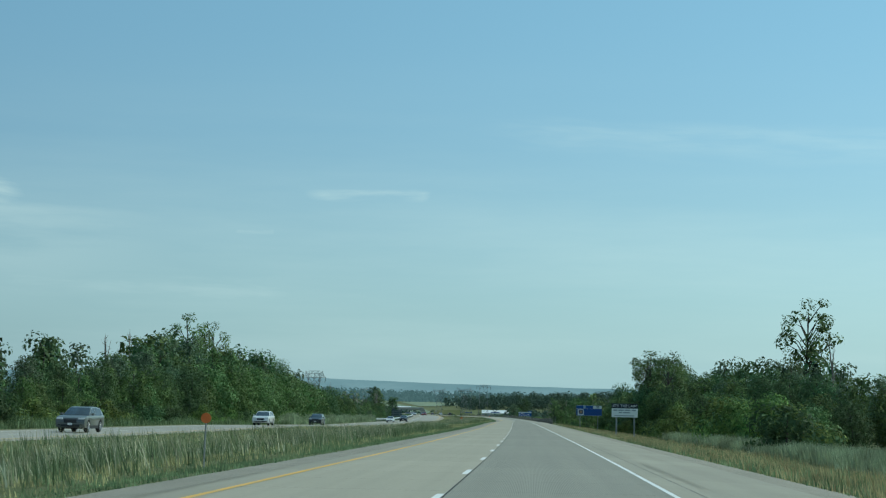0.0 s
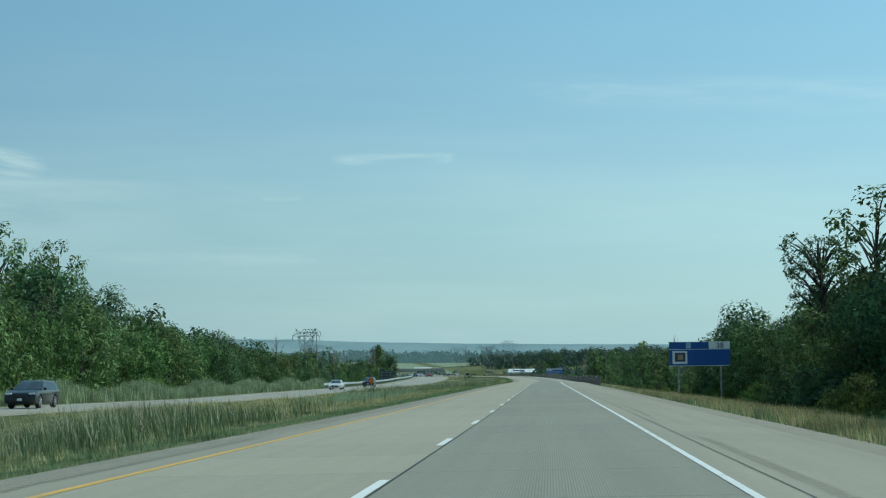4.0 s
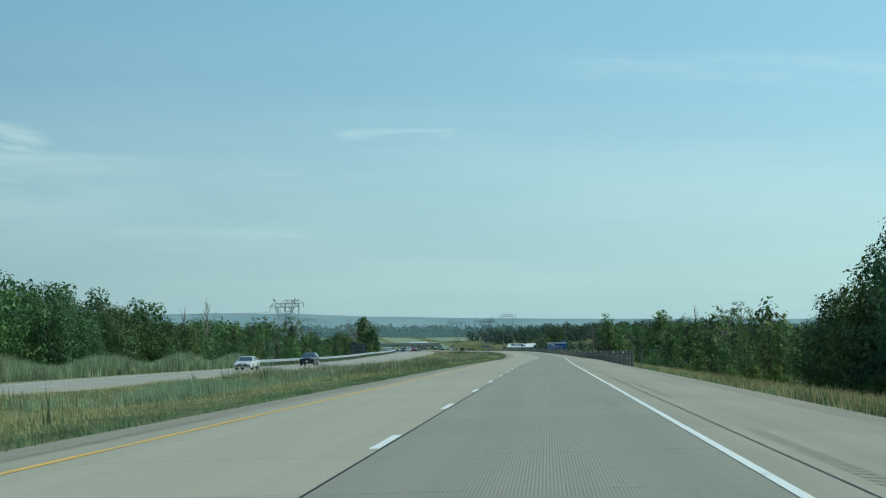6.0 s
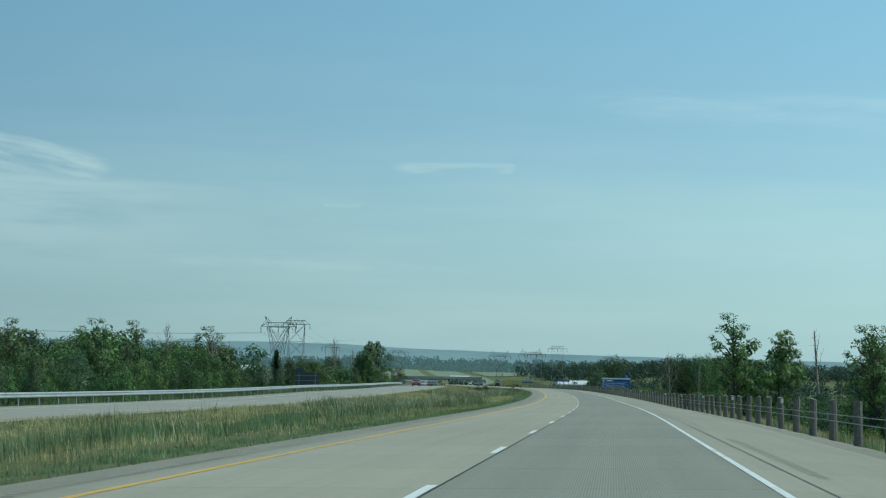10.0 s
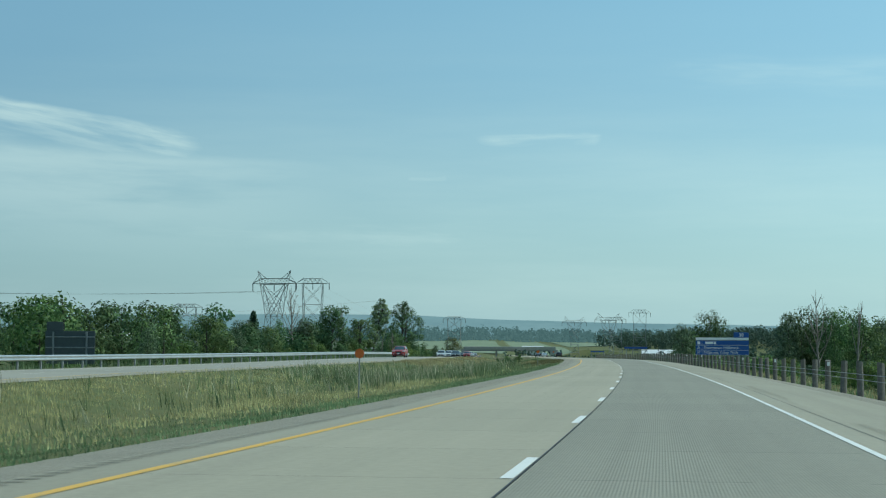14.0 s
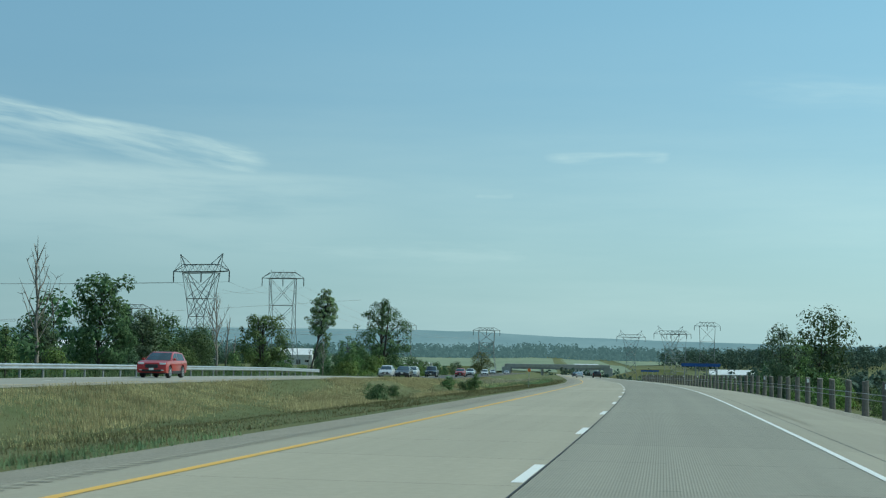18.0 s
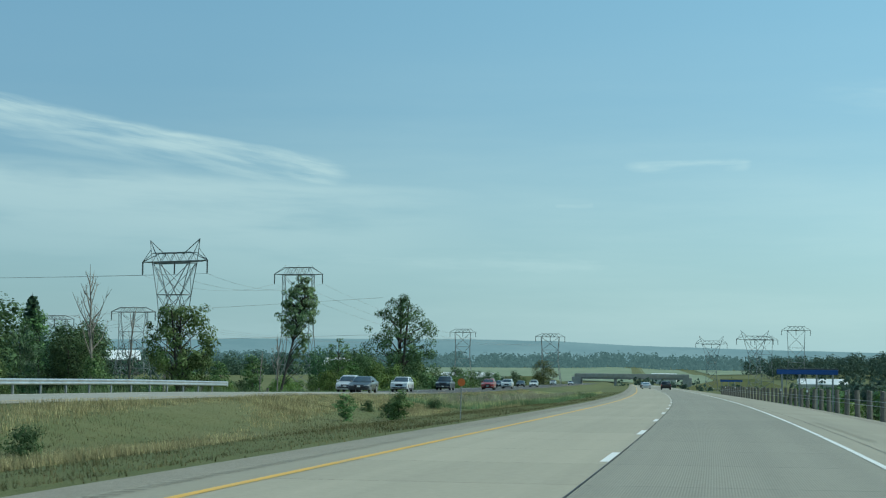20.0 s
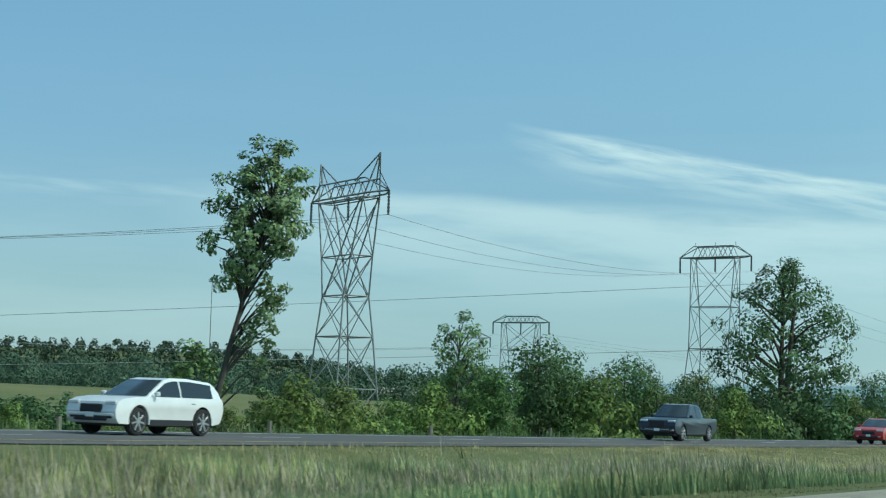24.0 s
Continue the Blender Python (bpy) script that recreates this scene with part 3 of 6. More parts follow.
def leaves(rs, centres, radii, count, size, shell=0.45, droop=0.25, slim=0.55, lump=0.7):
    """Leaf sprays, each a bent rhombus, round clump centres."""
    centres, radii = np.asarray(centres, float), np.asarray(radii, float)
    share = radii ** 2 / (radii ** 2).sum()
    pick = rs.choice(len(centres), count, p=share)
    d = rs.normal(size=(count, 3))
    d /= np.linalg.norm(d, axis=1)[:, None]
    rr = radii[pick] * (1 - shell * rs.rand(count) ** 1.5) * (0.9 + 0.25 * rs.rand(count))
    p = centres[pick] + d * rr[:, None] * np.array([1, 1, 0.8])
    mid = centres.mean(0) - np.array([0, 0, 0.6])
    whole = p - mid
    whole /= np.linalg.norm(whole, axis=1)[:, None] + 1e-9
    n = d * lump + whole * (1.5 - lump) + rs.normal(size=(count, 3)) * (0.58 - 0.28 * lump) + np.array([0, 0, 0.25])
    n /= np.linalg.norm(n, axis=1)[:, None]
    t = np.cross(n, rs.normal(size=(count, 3)))
    t /= np.linalg.norm(t, axis=1)[:, None] + 1e-9
    t[:, 2] -= droop
    b = np.cross(n, t)
    sz = size * (0.6 + 0.8 * rs.rand(count))[:, None]
    v = np.stack([p - t * sz * 0.5, p + b * sz * slim * 0.5 + n * sz * 0.1, p + t * sz * 0.5, p - b * sz * slim * 0.5 + n * sz * 0.1], 1).reshape(-1, 3)
    return v, np.arange(count * 4).reshape(-1, 4)


def tree_proto(name, seed, height, base, wide, clumps, leaf_count, leaf_size, leaf_mat, label, category="tree", trunk_r=0.16, lean=(0, 0), profile=None, clump_r=(0.9, 1.5), limbs=14, bark=None, inner=0.15, slim=0.55, stems=1, bias=None, rise=1.0, dense=False):
    """One tree with a tapered, bent trunk, limbs and a crown of leaf sprays in uneven clumps."""
    rs = np.random.RandomState(seed)
    tree = thing(name, label, category)
    profile = profile or (lambda u: math.sin(math.pi * min(1, 0.12 + 0.88 * u) ** 0.8) ** 0.7)
    zs = np.linspace(0, height * 0.93, 9)
    wob = np.cumsum(rs.normal(size=(9, 2)) * 0.02 * height / 3, axis=0) * (zs / height)[:, None]
    axis = np.stack([wob[:, 0] + lean[0] * zs, wob[:, 1] + lean[1] * zs, zs], -1)
    axis[0, :2] = 0

    def at_height(z):
        return np.array([np.interp(z, zs, axis[:, k]) for k in range(3)])

    wood = []
    for k in range(stems):
        off = np.zeros(2) if k == 0 else rs.normal(size=2) * 0.5
        a = axis.copy()
        a[:, :2] += off * (0.3 + 1.6 * (zs / height))[:, None] if k else 0
        wood.append(tube(a, trunk_r * (1 - 0.88 * zs / height) + 0.012, 7))
    cs, cr = [], []
    for k in range(clumps):
        u = ((k + rs.rand()) / clumps) ** rise
        ang = k * 2.399 + rs.normal() * 0.5
        r = wide * profile(u) * (inner + (1 - inner) * rs.rand() ** 0.6)
        z = base + u * (height - base) * 0.97
        c = at_height(min(z, height * 0.93)) + np.array([math.cos(ang) * r, math.sin(ang) * r, 0])
        c[2] = z + rs.normal() * 0.3
        if bias:
            c[:2] += bias(u)
        cs.append(c)
        cr.append(rs.uniform(*clump_r) * (0.75 + 0.35 * profile(u)))
    for c in [cs[i] for i in np.linspace(0, clumps - 1, limbs).astype(int)]:
        z0 = max(base * 0.5, c[2] - 0.35 * math.hypot(c[0], c[1]) - 1.2)
        a = at_height(z0)
        mid = (a + c) / 2 + np.array([0, 0, 0.25]) + rs.normal(size=3) * 0.12
        wood.append(tube([a, mid, c], [trunk_r * 0.38, trunk_r * 0.24, 0.012], 5))
    part("trunk", mesh("trunk", *joined(wood), bark or BARK, smooth=True), None, tree)
    crown = mesh("crown", *leaves(rs, cs, cr, leaf_count, leaf_size, 0.38 if dense else 0.45, slim=slim, lump=1.0 if dense else 0.7), leaf_mat)
    part("crown", crown, None, tree)
    return tree


def dead_proto(name, seed, height, label, spread=0.35, limbs=11):
    rs = np.random.RandomState(seed)
    tree = thing(name, label, "dead tree")
    zs = np.linspace(0, height, 8)
    ax = np.stack([np.cumsum(rs.normal(size=8) * 0.10), np.cumsum(rs.normal(size=8) * 0.10), zs], -1)
    ax[0, :2] = 0
    wood = [tube(ax, 0.15 * (1 - zs / height) ** 0.8 + 0.012, 6)]
    for k in range(limbs):
        z = height * (0.30 + 0.6 * k / limbs)
        a = np.array([np.interp(z, zs, ax[:, i]) for i in range(3)])
        ang, ln = k * 2.4 + rs.rand(), height * (0.34 - 0.018 * k) * rs.uniform(0.7, 1.2)
        d = np.array([math.cos(ang) * spread, math.sin(ang) * spread, 0.9])
        b = a + d * ln * 0.5 + rs.normal(size=3) * 0.1
        c = b + (d + [0, 0, 0.25]) * ln * 0.5
        wood.append(tube([a, b, c], [0.06, 0.04, 0.01], 5))
        for j in range(4):
            s_ = a + (c - a) * rs.uniform(0.35, 0.95)
            e = s_ + (rs.normal(size=3) * 0.45 + [0, 0, 0.7]) * ln * 0.28
            wood.append(tube([s_, (s_ + e) / 2 + rs.normal(size=3) * 0.05, e], [0.022, 0.014, 0.006], 4))
    part("trunk", mesh("trunk", *joined(wood), DEADWOOD, smooth=True), None, tree)
    return tree


def spruce_proto(name, seed, height, wide, label):
    rs = np.random.RandomState(seed)
    tree = thing(name, label, "conifer")
    part("trunk", mesh("trunk", *tube([[0, 0, 0], [0.02, 0, height * 0.5], [0, 0, height]], [0.17, 0.09, 0.012], 6), BARK, smooth=True), None, tree)
    vs, n = [], 0
    for k in range(120):
        u = (k / 120) ** 0.8
        z = height * (0.06 + 0.92 * u)
        ln = wide * (1 - u) * rs.uniform(0.75, 1.15) + 0.18
        ang = k * 2.399 + rs.rand() * 0.4
        out = np.array([math.cos(ang), math.sin(ang), 0])
        side = np.array([-math.sin(ang), math.cos(ang), 0])
        for j in range(12):
            w = (j + rs.rand()) / 12
            c = out * ln * w + np.array([0, 0, z - 0.28 * ln * w + 0.12 * ln * w * w])
            sg = 1 if j % 2 else -1
            tip = c + side * sg * ((0.5 * (1.15 - w)) * ln * 0.75 + 0.1) + out * 0.2 - np.array([0, 0, 0.2 + 0.2 * rs.rand()])
            vs += [c + out * 0.22 + [0, 0, 0.08], c - out * 0.22, tip]
    v = np.array(vs)
    part("crown", mesh("crown", v, np.arange(len(v)).reshape(-1, 3), LEAF_D), None, tree)
    return tree


ROUND = lambda u: math.sin(math.pi * (0.10 + 0.82 * u)) ** 0.6
TALL = lambda u: (0.55 + 0.45 * math.sin(math.pi * u)) * (1 - 0.45 * u ** 3)
VASE = lambda u: 0.25 + 0.75 * u ** 0.8 * (1 - 0.3 * max(0, u - 0.8) / 0.2)
DOME = lambda u: math.sqrt(max(0.05, 1 - u * u))

PROTO = {
    "maple": tree_proto("maple_tree", 1, 11.0, 0.6, 3.4, 46, 4400, 0.36, LEAF_A, "dark green broadleaf tree with a dense rounded crown", profile=ROUND, clump_r=(0.9, 1.8), dense=True),
    "ash": tree_proto("ash_tree", 2, 12.0, 1.0, 3.0, 44, 4000, 0.35, LEAF_S, "tall silvery green broadleaf tree with an uneven crown", profile=TALL, clump_r=(0.7, 1.6), dense=True),
    "poplar": tree_proto("poplar_tree", 3, 12.5, 1.4, 2.4, 42, 2200, 0.39, LEAF_B, "grey-green poplar with a narrow open crown", profile=TALL, clump_r=(0.6, 1.1)),
    "linden": tree_proto("linden_tree", 4, 10.0, 0.3, 3.2, 44, 4200, 0.35, LEAF_C, "fresh green broadleaf tree leafed down to the ground", profile=ROUND, clump_r=(0.8, 1.7), dense=True),
    "willow": tree_proto("willow_tree", 5, 8.0, 0.2, 3.3, 40, 3000, 0.40, LEAF_B, "silvery green willow thicket", profile=DOME, clump_r=(0.8, 1.5), slim=0.36, dense=True),
    "shrub": tree_proto("shrub", 6, 2.9, 0.05, 2.1, 22, 2700, 0.20, LEAF_Y, "dense bright green roadside shrub", "shrub", 0.05, profile=DOME, clump_r=(0.5, 1.0), limbs=6, dense=True),
    "bush": tree_proto("bush", 7, 2.2, 0.05, 1.7, 18, 2000, 0.20, LEAF_A, "low dark green bush", "shrub", 0.05, profile=DOME, clump_r=(0.45, 0.85), limbs=6, dense=True),
    "sapling": tree_proto("young_tree", 8, 6.0, 0.5, 1.5, 26, 1700, 0.30, LEAF_B, "slender young tree with pale leaves", profile=TALL, clump_r=(0.4, 0.75), trunk_r=0.07),
    "vase": tree_proto("elm_tree", 9, 10.2, 3.2, 2.8, 190, 4600, 0.20, LEAF_A, "vase-shaped elm with spreading upright limbs", profile=VASE, clump_r=(0.14, 0.42), limbs=90, inner=0.25, trunk_r=0.2, slim=0.4),
    "airy": tree_proto("airy_tree", 10, 11.0, 4.0, 2.9, 44, 2300, 0.27, LEAF_B, "thin-leaved tree with a see-through crown", profile=ROUND, clump_r=(0.35, 0.8), limbs=34),
    "spruce": spruce_proto("spruce_tree", 11, 13.0, 3.1, "dark spruce standing over the other trees"),
    "dead": dead_proto("dead_tree", 12, 11.0, "bare grey dead tree with upright forked limbs", 0.5, 15),
    "snag": dead_proto("dead_tree", 13, 9.0, "thin bare dead tree", 0.2, 9),
}
for kind, args in {"maple": (1, 11.0, 0.6, 3.4, 30, 1000, 0.60, LEAF_A, "dark green broadleaf tree with a dense rounded crown", ROUND), "ash": (2, 12.0, 1.0, 3.0, 30, 950, 0.58, LEAF_S, "tall silvery green broadleaf tree with an uneven crown", TALL),
                   "poplar": (3, 12.5, 1.4, 2.4, 30, 720, 0.52, LEAF_B, "grey-green poplar with a narrow open crown", TALL), "linden": (4, 10.0, 0.3, 3.2, 30, 1000, 0.58, LEAF_C, "fresh green broadleaf tree leafed down to the ground", ROUND),
                   "willow": (5, 8.0, 0.2, 3.4, 28, 760, 0.55, LEAF_B, "silvery green willow thicket", DOME)}.items():
    seed, high, base, wide, clumps, count, size, mat, label, shape = args
    PROTO[kind + "_"] = tree_proto(kind + "_tree", seed + 40, high, base, wide, clumps, count, size, mat, label, profile=shape, clump_r=(0.9, 1.6), limbs=6, dense=kind != "poplar")
HERO = {
    "slim": tree_proto("cottonwood_tree", 21, 15.6, 3.4, 2.6, 170, 9000, 0.25, leafy("cottonwood_leaves", (0.090, 0.145, 0.062), (0.250, 0.330, 0.165)), "tall slender cottonwood with a one-sided crown leaning in the wind", profile=lambda u: 0.34 if u < 0.4 else min(1.0, 0.5 + 2.2 * (u - 0.4)) * (1 - 0.65 * max(0, u - 0.85) / 0.15), clump_r=(0.22, 0.62), lean=(0.215, 0.0), limbs=80, inner=0.15, trunk_r=0.18, bias=lambda u: (1.5, 0.0) if u < 0.4 else (-0.5, 0.0), rise=0.5),
    "spread": tree_proto("ash_tree", 22, 17.5, 1.2, 7.6, 110, 15000, 0.30, LEAF_A, "large spreading ash with dark airy foliage", profile=lambda u: math.sin(math.pi * (0.18 + 0.76 * u)) ** 0.8 * (1 - 0.25 * u), clump_r=(0.6, 1.5), limbs=60, inner=0.25, trunk_r=0.36, stems=2),
    "cotton": tree_proto("cottonwood_tree", 23, 10.2, 1.8, 3.9, 74, 7000, 0.30, LEAF_B, "cottonwood with bright wind-blown leaves", profile=lambda u: 0.5 + 0.5 * math.sin(math.pi * (0.1 + 0.8 * u)), clump_r=(0.5, 1.0), limbs=40, inner=0.2, stems=2, trunk_r=0.2),
    "blown": tree_proto("poplar_tree", 24, 10.0, 0.6, 2.6, 60, 6500, 0.32, LEAF_A, "dark poplar with a ragged crown leaning in the wind", profile=lambda u: 0.6 + 0.5 * math.sin(math.pi * (0.1 + 0.75 * u)), clump_r=(0.6, 1.1), lean=(0.10, 0), limbs=30, inner=0.2),
    "pale": tree_proto("willow_tree", 25, 7.0, 0.2, 3.8, 50, 5200, 0.32, leafy("pale_willow_leaves", (0.075, 0.095, 0.035), (0.19, 0.20, 0.085)), "pale yellow-green willow beside the carriageway", profile=DOME, clump_r=(0.7, 1.3), slim=0.3),
}
ALL_PROTO = {**PROTO, **HERO}
proto_height = {"maple": 11.0, "ash": 12.0, "poplar": 12.5, "linden": 10.0, "willow": 8.0, "shrub": 2.9, "bush": 2.2, "sapling": 6.0, "vase": 10.2, "airy": 11.0, "spruce": 13.0, "dead": 11.0, "snag": 9.0, "slim": 15.6, "spread": 17.5, "cotton": 10.2, "blown": 10.0, "pale": 7.0}
proto_height |= {k + "_": proto_height[k] for k in ("maple", "ash", "poplar", "linden", "willow")}
used = set()


def plant(kind, s, lat, height, group="", turn=None, wide=1.0, sink=0.1, lite=False):
    """Sets a plant of that height on the ground; the first of a kind is the one that was built."""
    if lite and kind + "_" in proto_height:
        kind += "_"
    k = height / proto_height[kind]
    p = spot(s, lat, -sink)
    m = Matrix.Translation(p) @ Matrix.Rotation(R.uniform(0, 6.28) if turn is None else radians(turn), 4, "Z")
    src = ALL_PROTO[kind]
    if kind not in used:
        used.add(kind)
        ob = src
        ob.matrix_basis = m
    else:
        ob = copy_thing(src, m)
    ob.scale = (k * wide, k * wide, k)
    if group:
        ob["group"] = group
    return ob


WOOD_L, WOOD_R, EDGE = "trees along the far verge", "trees along the near verge", "shrubs at the wood's edge"

# the wood beyond the other carriageway
for s in np.arange(100, 402, 4.6):
    top = float(np.interp(s, [100, 130, 170, 205, 235, 270, 305, 330, 360, 402], [6.5, 7.0, 8.0, 9.5, 12.5, 12.0, 13.0, 11.0, 9.0, 9.0]))
    for row, (lat, f) in enumerate(((-44.5, 0.72), (-49.5, 0.95), (-56.0, 1.08))):
        kind = R.choice(("maple", "maple", "ash", "linden", "ash", "poplar", "maple") if row else ("linden", "maple", "willow", "linden"))
        plant(kind, s + R.uniform(-2, 2), lat + R.uniform(-1.8, 1.8), top * f * R.uniform(0.82, 1.12), WOOD_L, wide=R.uniform(0.85, 1.15), lite=row == 2 or (row == 1 and R.random() < 0.4))
for s in np.arange(98, 330, 5.0):
    plant(R.choice(("shrub", "bush", "shrub")), s + R.uniform(-2, 2), -41.5 + R.uniform(-0.8, 0.8), R.uniform(1.3, 2.6), EDGE, wide=R.uniform(0.9, 1.3))
for s, lat, h, kind in ((158, -56, 13.8, "spruce"), (340, -86, 20.5, "dead"), (352, -89, 18.5, "dead"), (328, -88, 18.0, "snag"), (340, -52, 11.5, "dead"), (449, -64, 11.0, "airy"), (440, -60, 9, "poplar"), (330, -56, 11, "snag")):
    plant(kind, s, lat, h, WOOD_L)
for s in np.arange(404, 585, 4.4):
    top = float(np.interp(s, [404, 430, 480, 520, 560, 585], [8.6, 6.8, 5.8, 6.2, 7.2, 6.8]))
    for row, (lat, f) in enumerate(((-47, 0.7), (-54, 0.95), (-62, 1.05))):
        plant(R.choice(("maple", "poplar", "ash", "maple", "willow")), s + R.uniform(-2, 2), lat + R.uniform(-2.5, 2), top * f * R.uniform(0.75, 1.12), WOOD_L, wide=R.uniform(0.85, 1.15), lite=row == 2 or (row == 1 and R.random() < 0.5))
for s, lat, h, kind in ((477, -58, 12.5, "dead"), (466, -60, 10.5, "snag"), (500, -58, 8.6, "airy"), (535, -60, 9.8, "airy"), (556, -60, 10.2, "airy"), (580, -62, 11.5, "dead"), (588, -56, 9, "snag")):
    plant(kind, s, lat, h, WOOD_L)
# single trees and scrub further on
for s, lat, h, kind, turn in ((881.2, -52.2, 15.9, "slim", 39), (964, -49.0, 18.4, "spread", 20), (830, -50, 10.0, "cotton", 60), (743, -46.0, 9.6, "blown", -60), (748, -53.4, 13.6, "dead", 0), (811, -52, 12.4, "dead", 90), (847.2, -44.2, 7.4, "dead", 130), (842.7, -51.5, 5.8, "airy", 0), (597, -58, 11.0, "dead", 40), (603, -60, 11.0, "airy", 40), (592, -55, 8.5, "snag", 40), (830.4, -55.4, 9.4, "snag", 0), (886, -57, 6.0, "sapling", 0), (838, -52, 5.0, "sapling", 0), (880, -47.5, 3.2, "sapling", 0), (850, -47, 5.5, "snag", 20), (856, -60, 7.5, "snag", 60), (1268, -39.5, 9.6, "pale", 0), (900, -48, 8.2, "airy", 0), (866, -56, 4.8, "sapling", 0)):
    plant(kind, s, lat, h, "single trees beyond the road", turn=turn)
for i in range(24):
    plant(R.choice(("maple", "ash", "maple", "poplar")), R.uniform(775, 850), R.uniform(-125, -84), R.uniform(11.0, 13.8), WOOD_L, wide=R.uniform(1.0, 1.35), lite=True)
for s, lat, h in ((818, -57, 6.6), (822, -58, 7.2), (825.5, -57.5, 8.0), (829, -58.5, 7.2), (833, -60, 7.4), (838, -70, 8.2), (843, -70, 10.0), (846, -66, 7.0), (836, -64, 7.0), (850, -72, 6.5)):
    plant(R.choice(("maple", "ash", "poplar")), s, lat, h, WOOD_L, wide=1.15)
for s, lat, h, kind in ((676, -52, 6.6, "willow"), (684, -50, 5.0, "ash"), (697, -52, 5.4, "bush"), (706, -54, 6.4, "ash"), (724, -53, 6.0, "willow"), (731, -50, 4.6, "bush"), (690, -55, 6.6, "maple")):
    plant(kind, s, lat, h, WOOD_L, wide=1.2)
plant("spruce", 864, -79.5, 13.4, WOOD_L, wide=1.3)
for s, lat, h in ((359, -78, 24.5), (381, -76, 24.0), (374, -78, 22.0)):
    plant("airy", s, lat, h, WOOD_L, wide=0.8)
for i in range(8):
    plant(R.choice(("maple", "ash")), R.uniform(790, 825), R.uniform(-70, -57), R.uniform(7.0, 9.0), WOOD_L, wide=1.2)
for i in range(56):
    s, lat = R.uniform(590, 770), R.uniform(-105, -78)
    if not 0.335 < -lat / (s - 452) < 0.42:  # an open gap towards the barn
        plant(R.choice(("maple", "ash", "willow", "poplar", "linden")), s, lat, R.uniform(8, 12), WOOD_L, wide=R.uniform(0.9, 1.3), lite=True)
for i in range(15):
    plant(R.choice(("poplar", "ash", "willow", "shrub", "shrub")), R.uniform(660, 800), R.uniform(-62, -46), R.uniform(2.5, 5.0), WOOD_L)
for i in range(26):
    s = R.uniform(905, 1010)
    plant(R.choice(("shrub", "willow", "bush", "shrub")), s, R.uniform(-60, -43), R.uniform(1.6, 3.4), EDGE, wide=1.2, lite=True)
for i in range(14):
    plant(R.choice(("shrub", "bush")), R.uniform(800, 905), R.uniform(-75, -46), R.uniform(1.0, 2.4), EDGE)
for s, lat, h in ((896, -47.0, 2.8), (903, -47.5, 4.0), (908, -50.5, 5.0), (936, -58, 7.6), (940, -50, 4.0), (955, -50, 4.4), (912, -48.2, 5.8), (918, -52, 5.6), (925, -50, 5.5), (935, -51, 6.5), (946, -52, 5.5)):
    plant("maple", s, lat, h, WOOD_L, wide=0.9)
for i in range(34):
    s = R.uniform(860, 1120)
    plant(R.choice(("maple", "ash", "willow", "linden")), s, R.uniform(-150, -95), R.uniform(1.8, 3.2), WOOD_L, wide=R.uniform(0.9, 1.5), lite=True)
for i in range(40):
    plant(R.choice(("maple", "willow", "ash")), R.uniform(1000, 1400), R.uniform(-75, -46), R.uniform(3.5, 6), WOOD_L, wide=1.3, lite=True)

# the wood on this side
for s in np.arange(92, 322, 4.4):
    near = float(np.interp(s, [92, 130, 160, 200, 260, 300], [19, 18, 17, 17, 17.5, 19]))
    top = float(np.interp(s, [92, 130, 180, 230, 260, 300, 322], [4.5, 5.5, 7.0, 9.0, 8.5, 9.0, 7.0]))
    for row, (lat, f) in enumerate(((near, 0.72), (near + 6, 1.0), (near + 13, 1.12))):
        plant(R.choice(("maple", "ash", "linden", "maple") if row else ("linden", "maple", "willow")), s + R.uniform(-2, 2), lat + R.uniform(-1.5, 1.5), top * f * R.uniform(0.8, 1.12), WOOD_R, wide=R.uniform(0.9, 1.2), lite=row == 2)
for s in np.arange(86, 300, 3.4):
    plant(R.choice(("shrub", "shrub", "bush")), s + R.uniform(-1.5, 1.5), R.uniform(13.2, 16.5), R.uniform(1.3, 2.9) * (1.25 if s < 150 else 0.8), EDGE, wide=R.uniform(0.9, 1.3))
for s, lat, h, kind in ((200, 35.3, 16.8, "airy"), (190, 17, 9.3, "airy"), (196, 19, 9.0, "airy"), (150, 27, 7.6, "spruce"), (168, 27, 7.8, "spruce"), (120, 28, 8.5, "snag"), (136, 26, 8.5, "snag"), (259, 20.3, 13.0, "vase"), (287, 18, 8.8, "maple"), (293, 18, 8.4, "ash"), (297, 18.5, 8.2, "linden"), (228, 18, 12.0, "airy"), (222, 19.5, 11.0, "maple"), (203, 18, 10.2, "airy"), (210, 19.5, 10.0, "ash")):
    plant(kind, s, lat, h, WOOD_R)
for i in range(90):
    s = R.uniform(335, 600)
    plant(R.choice(("poplar", "ash", "willow", "sapling", "maple", "willow")), s, R.uniform(20, 46) + max(0, (s - 420) * 0.02), R.uniform(5.0, 9.5) * float(np.interp(s, [470, 510], [1.0, 0.48])), WOOD_R, lite=R.random() < 0.5)
for i in range(70):
    plant(R.choice(("maple", "ash", "willow", "linden")), R.uniform(470, 700), R.uniform(17, 36), R.uniform(2.0, 4.0), WOOD_R, wide=R.uniform(1.1, 1.6), lite=True)
for i in range(46):
    plant(R.choice(("shrub", "bush", "willow")), R.uniform(640, 900), R.uniform(15, 34), R.uniform(1.6, 3.6), EDGE, wide=1.3, lite=True)
for i in range(30):
    plant(R.choice(("shrub", "bush")), R.uniform(330, 480), R.uniform(13, 20), R.uniform(1.0, 2.4), EDGE)
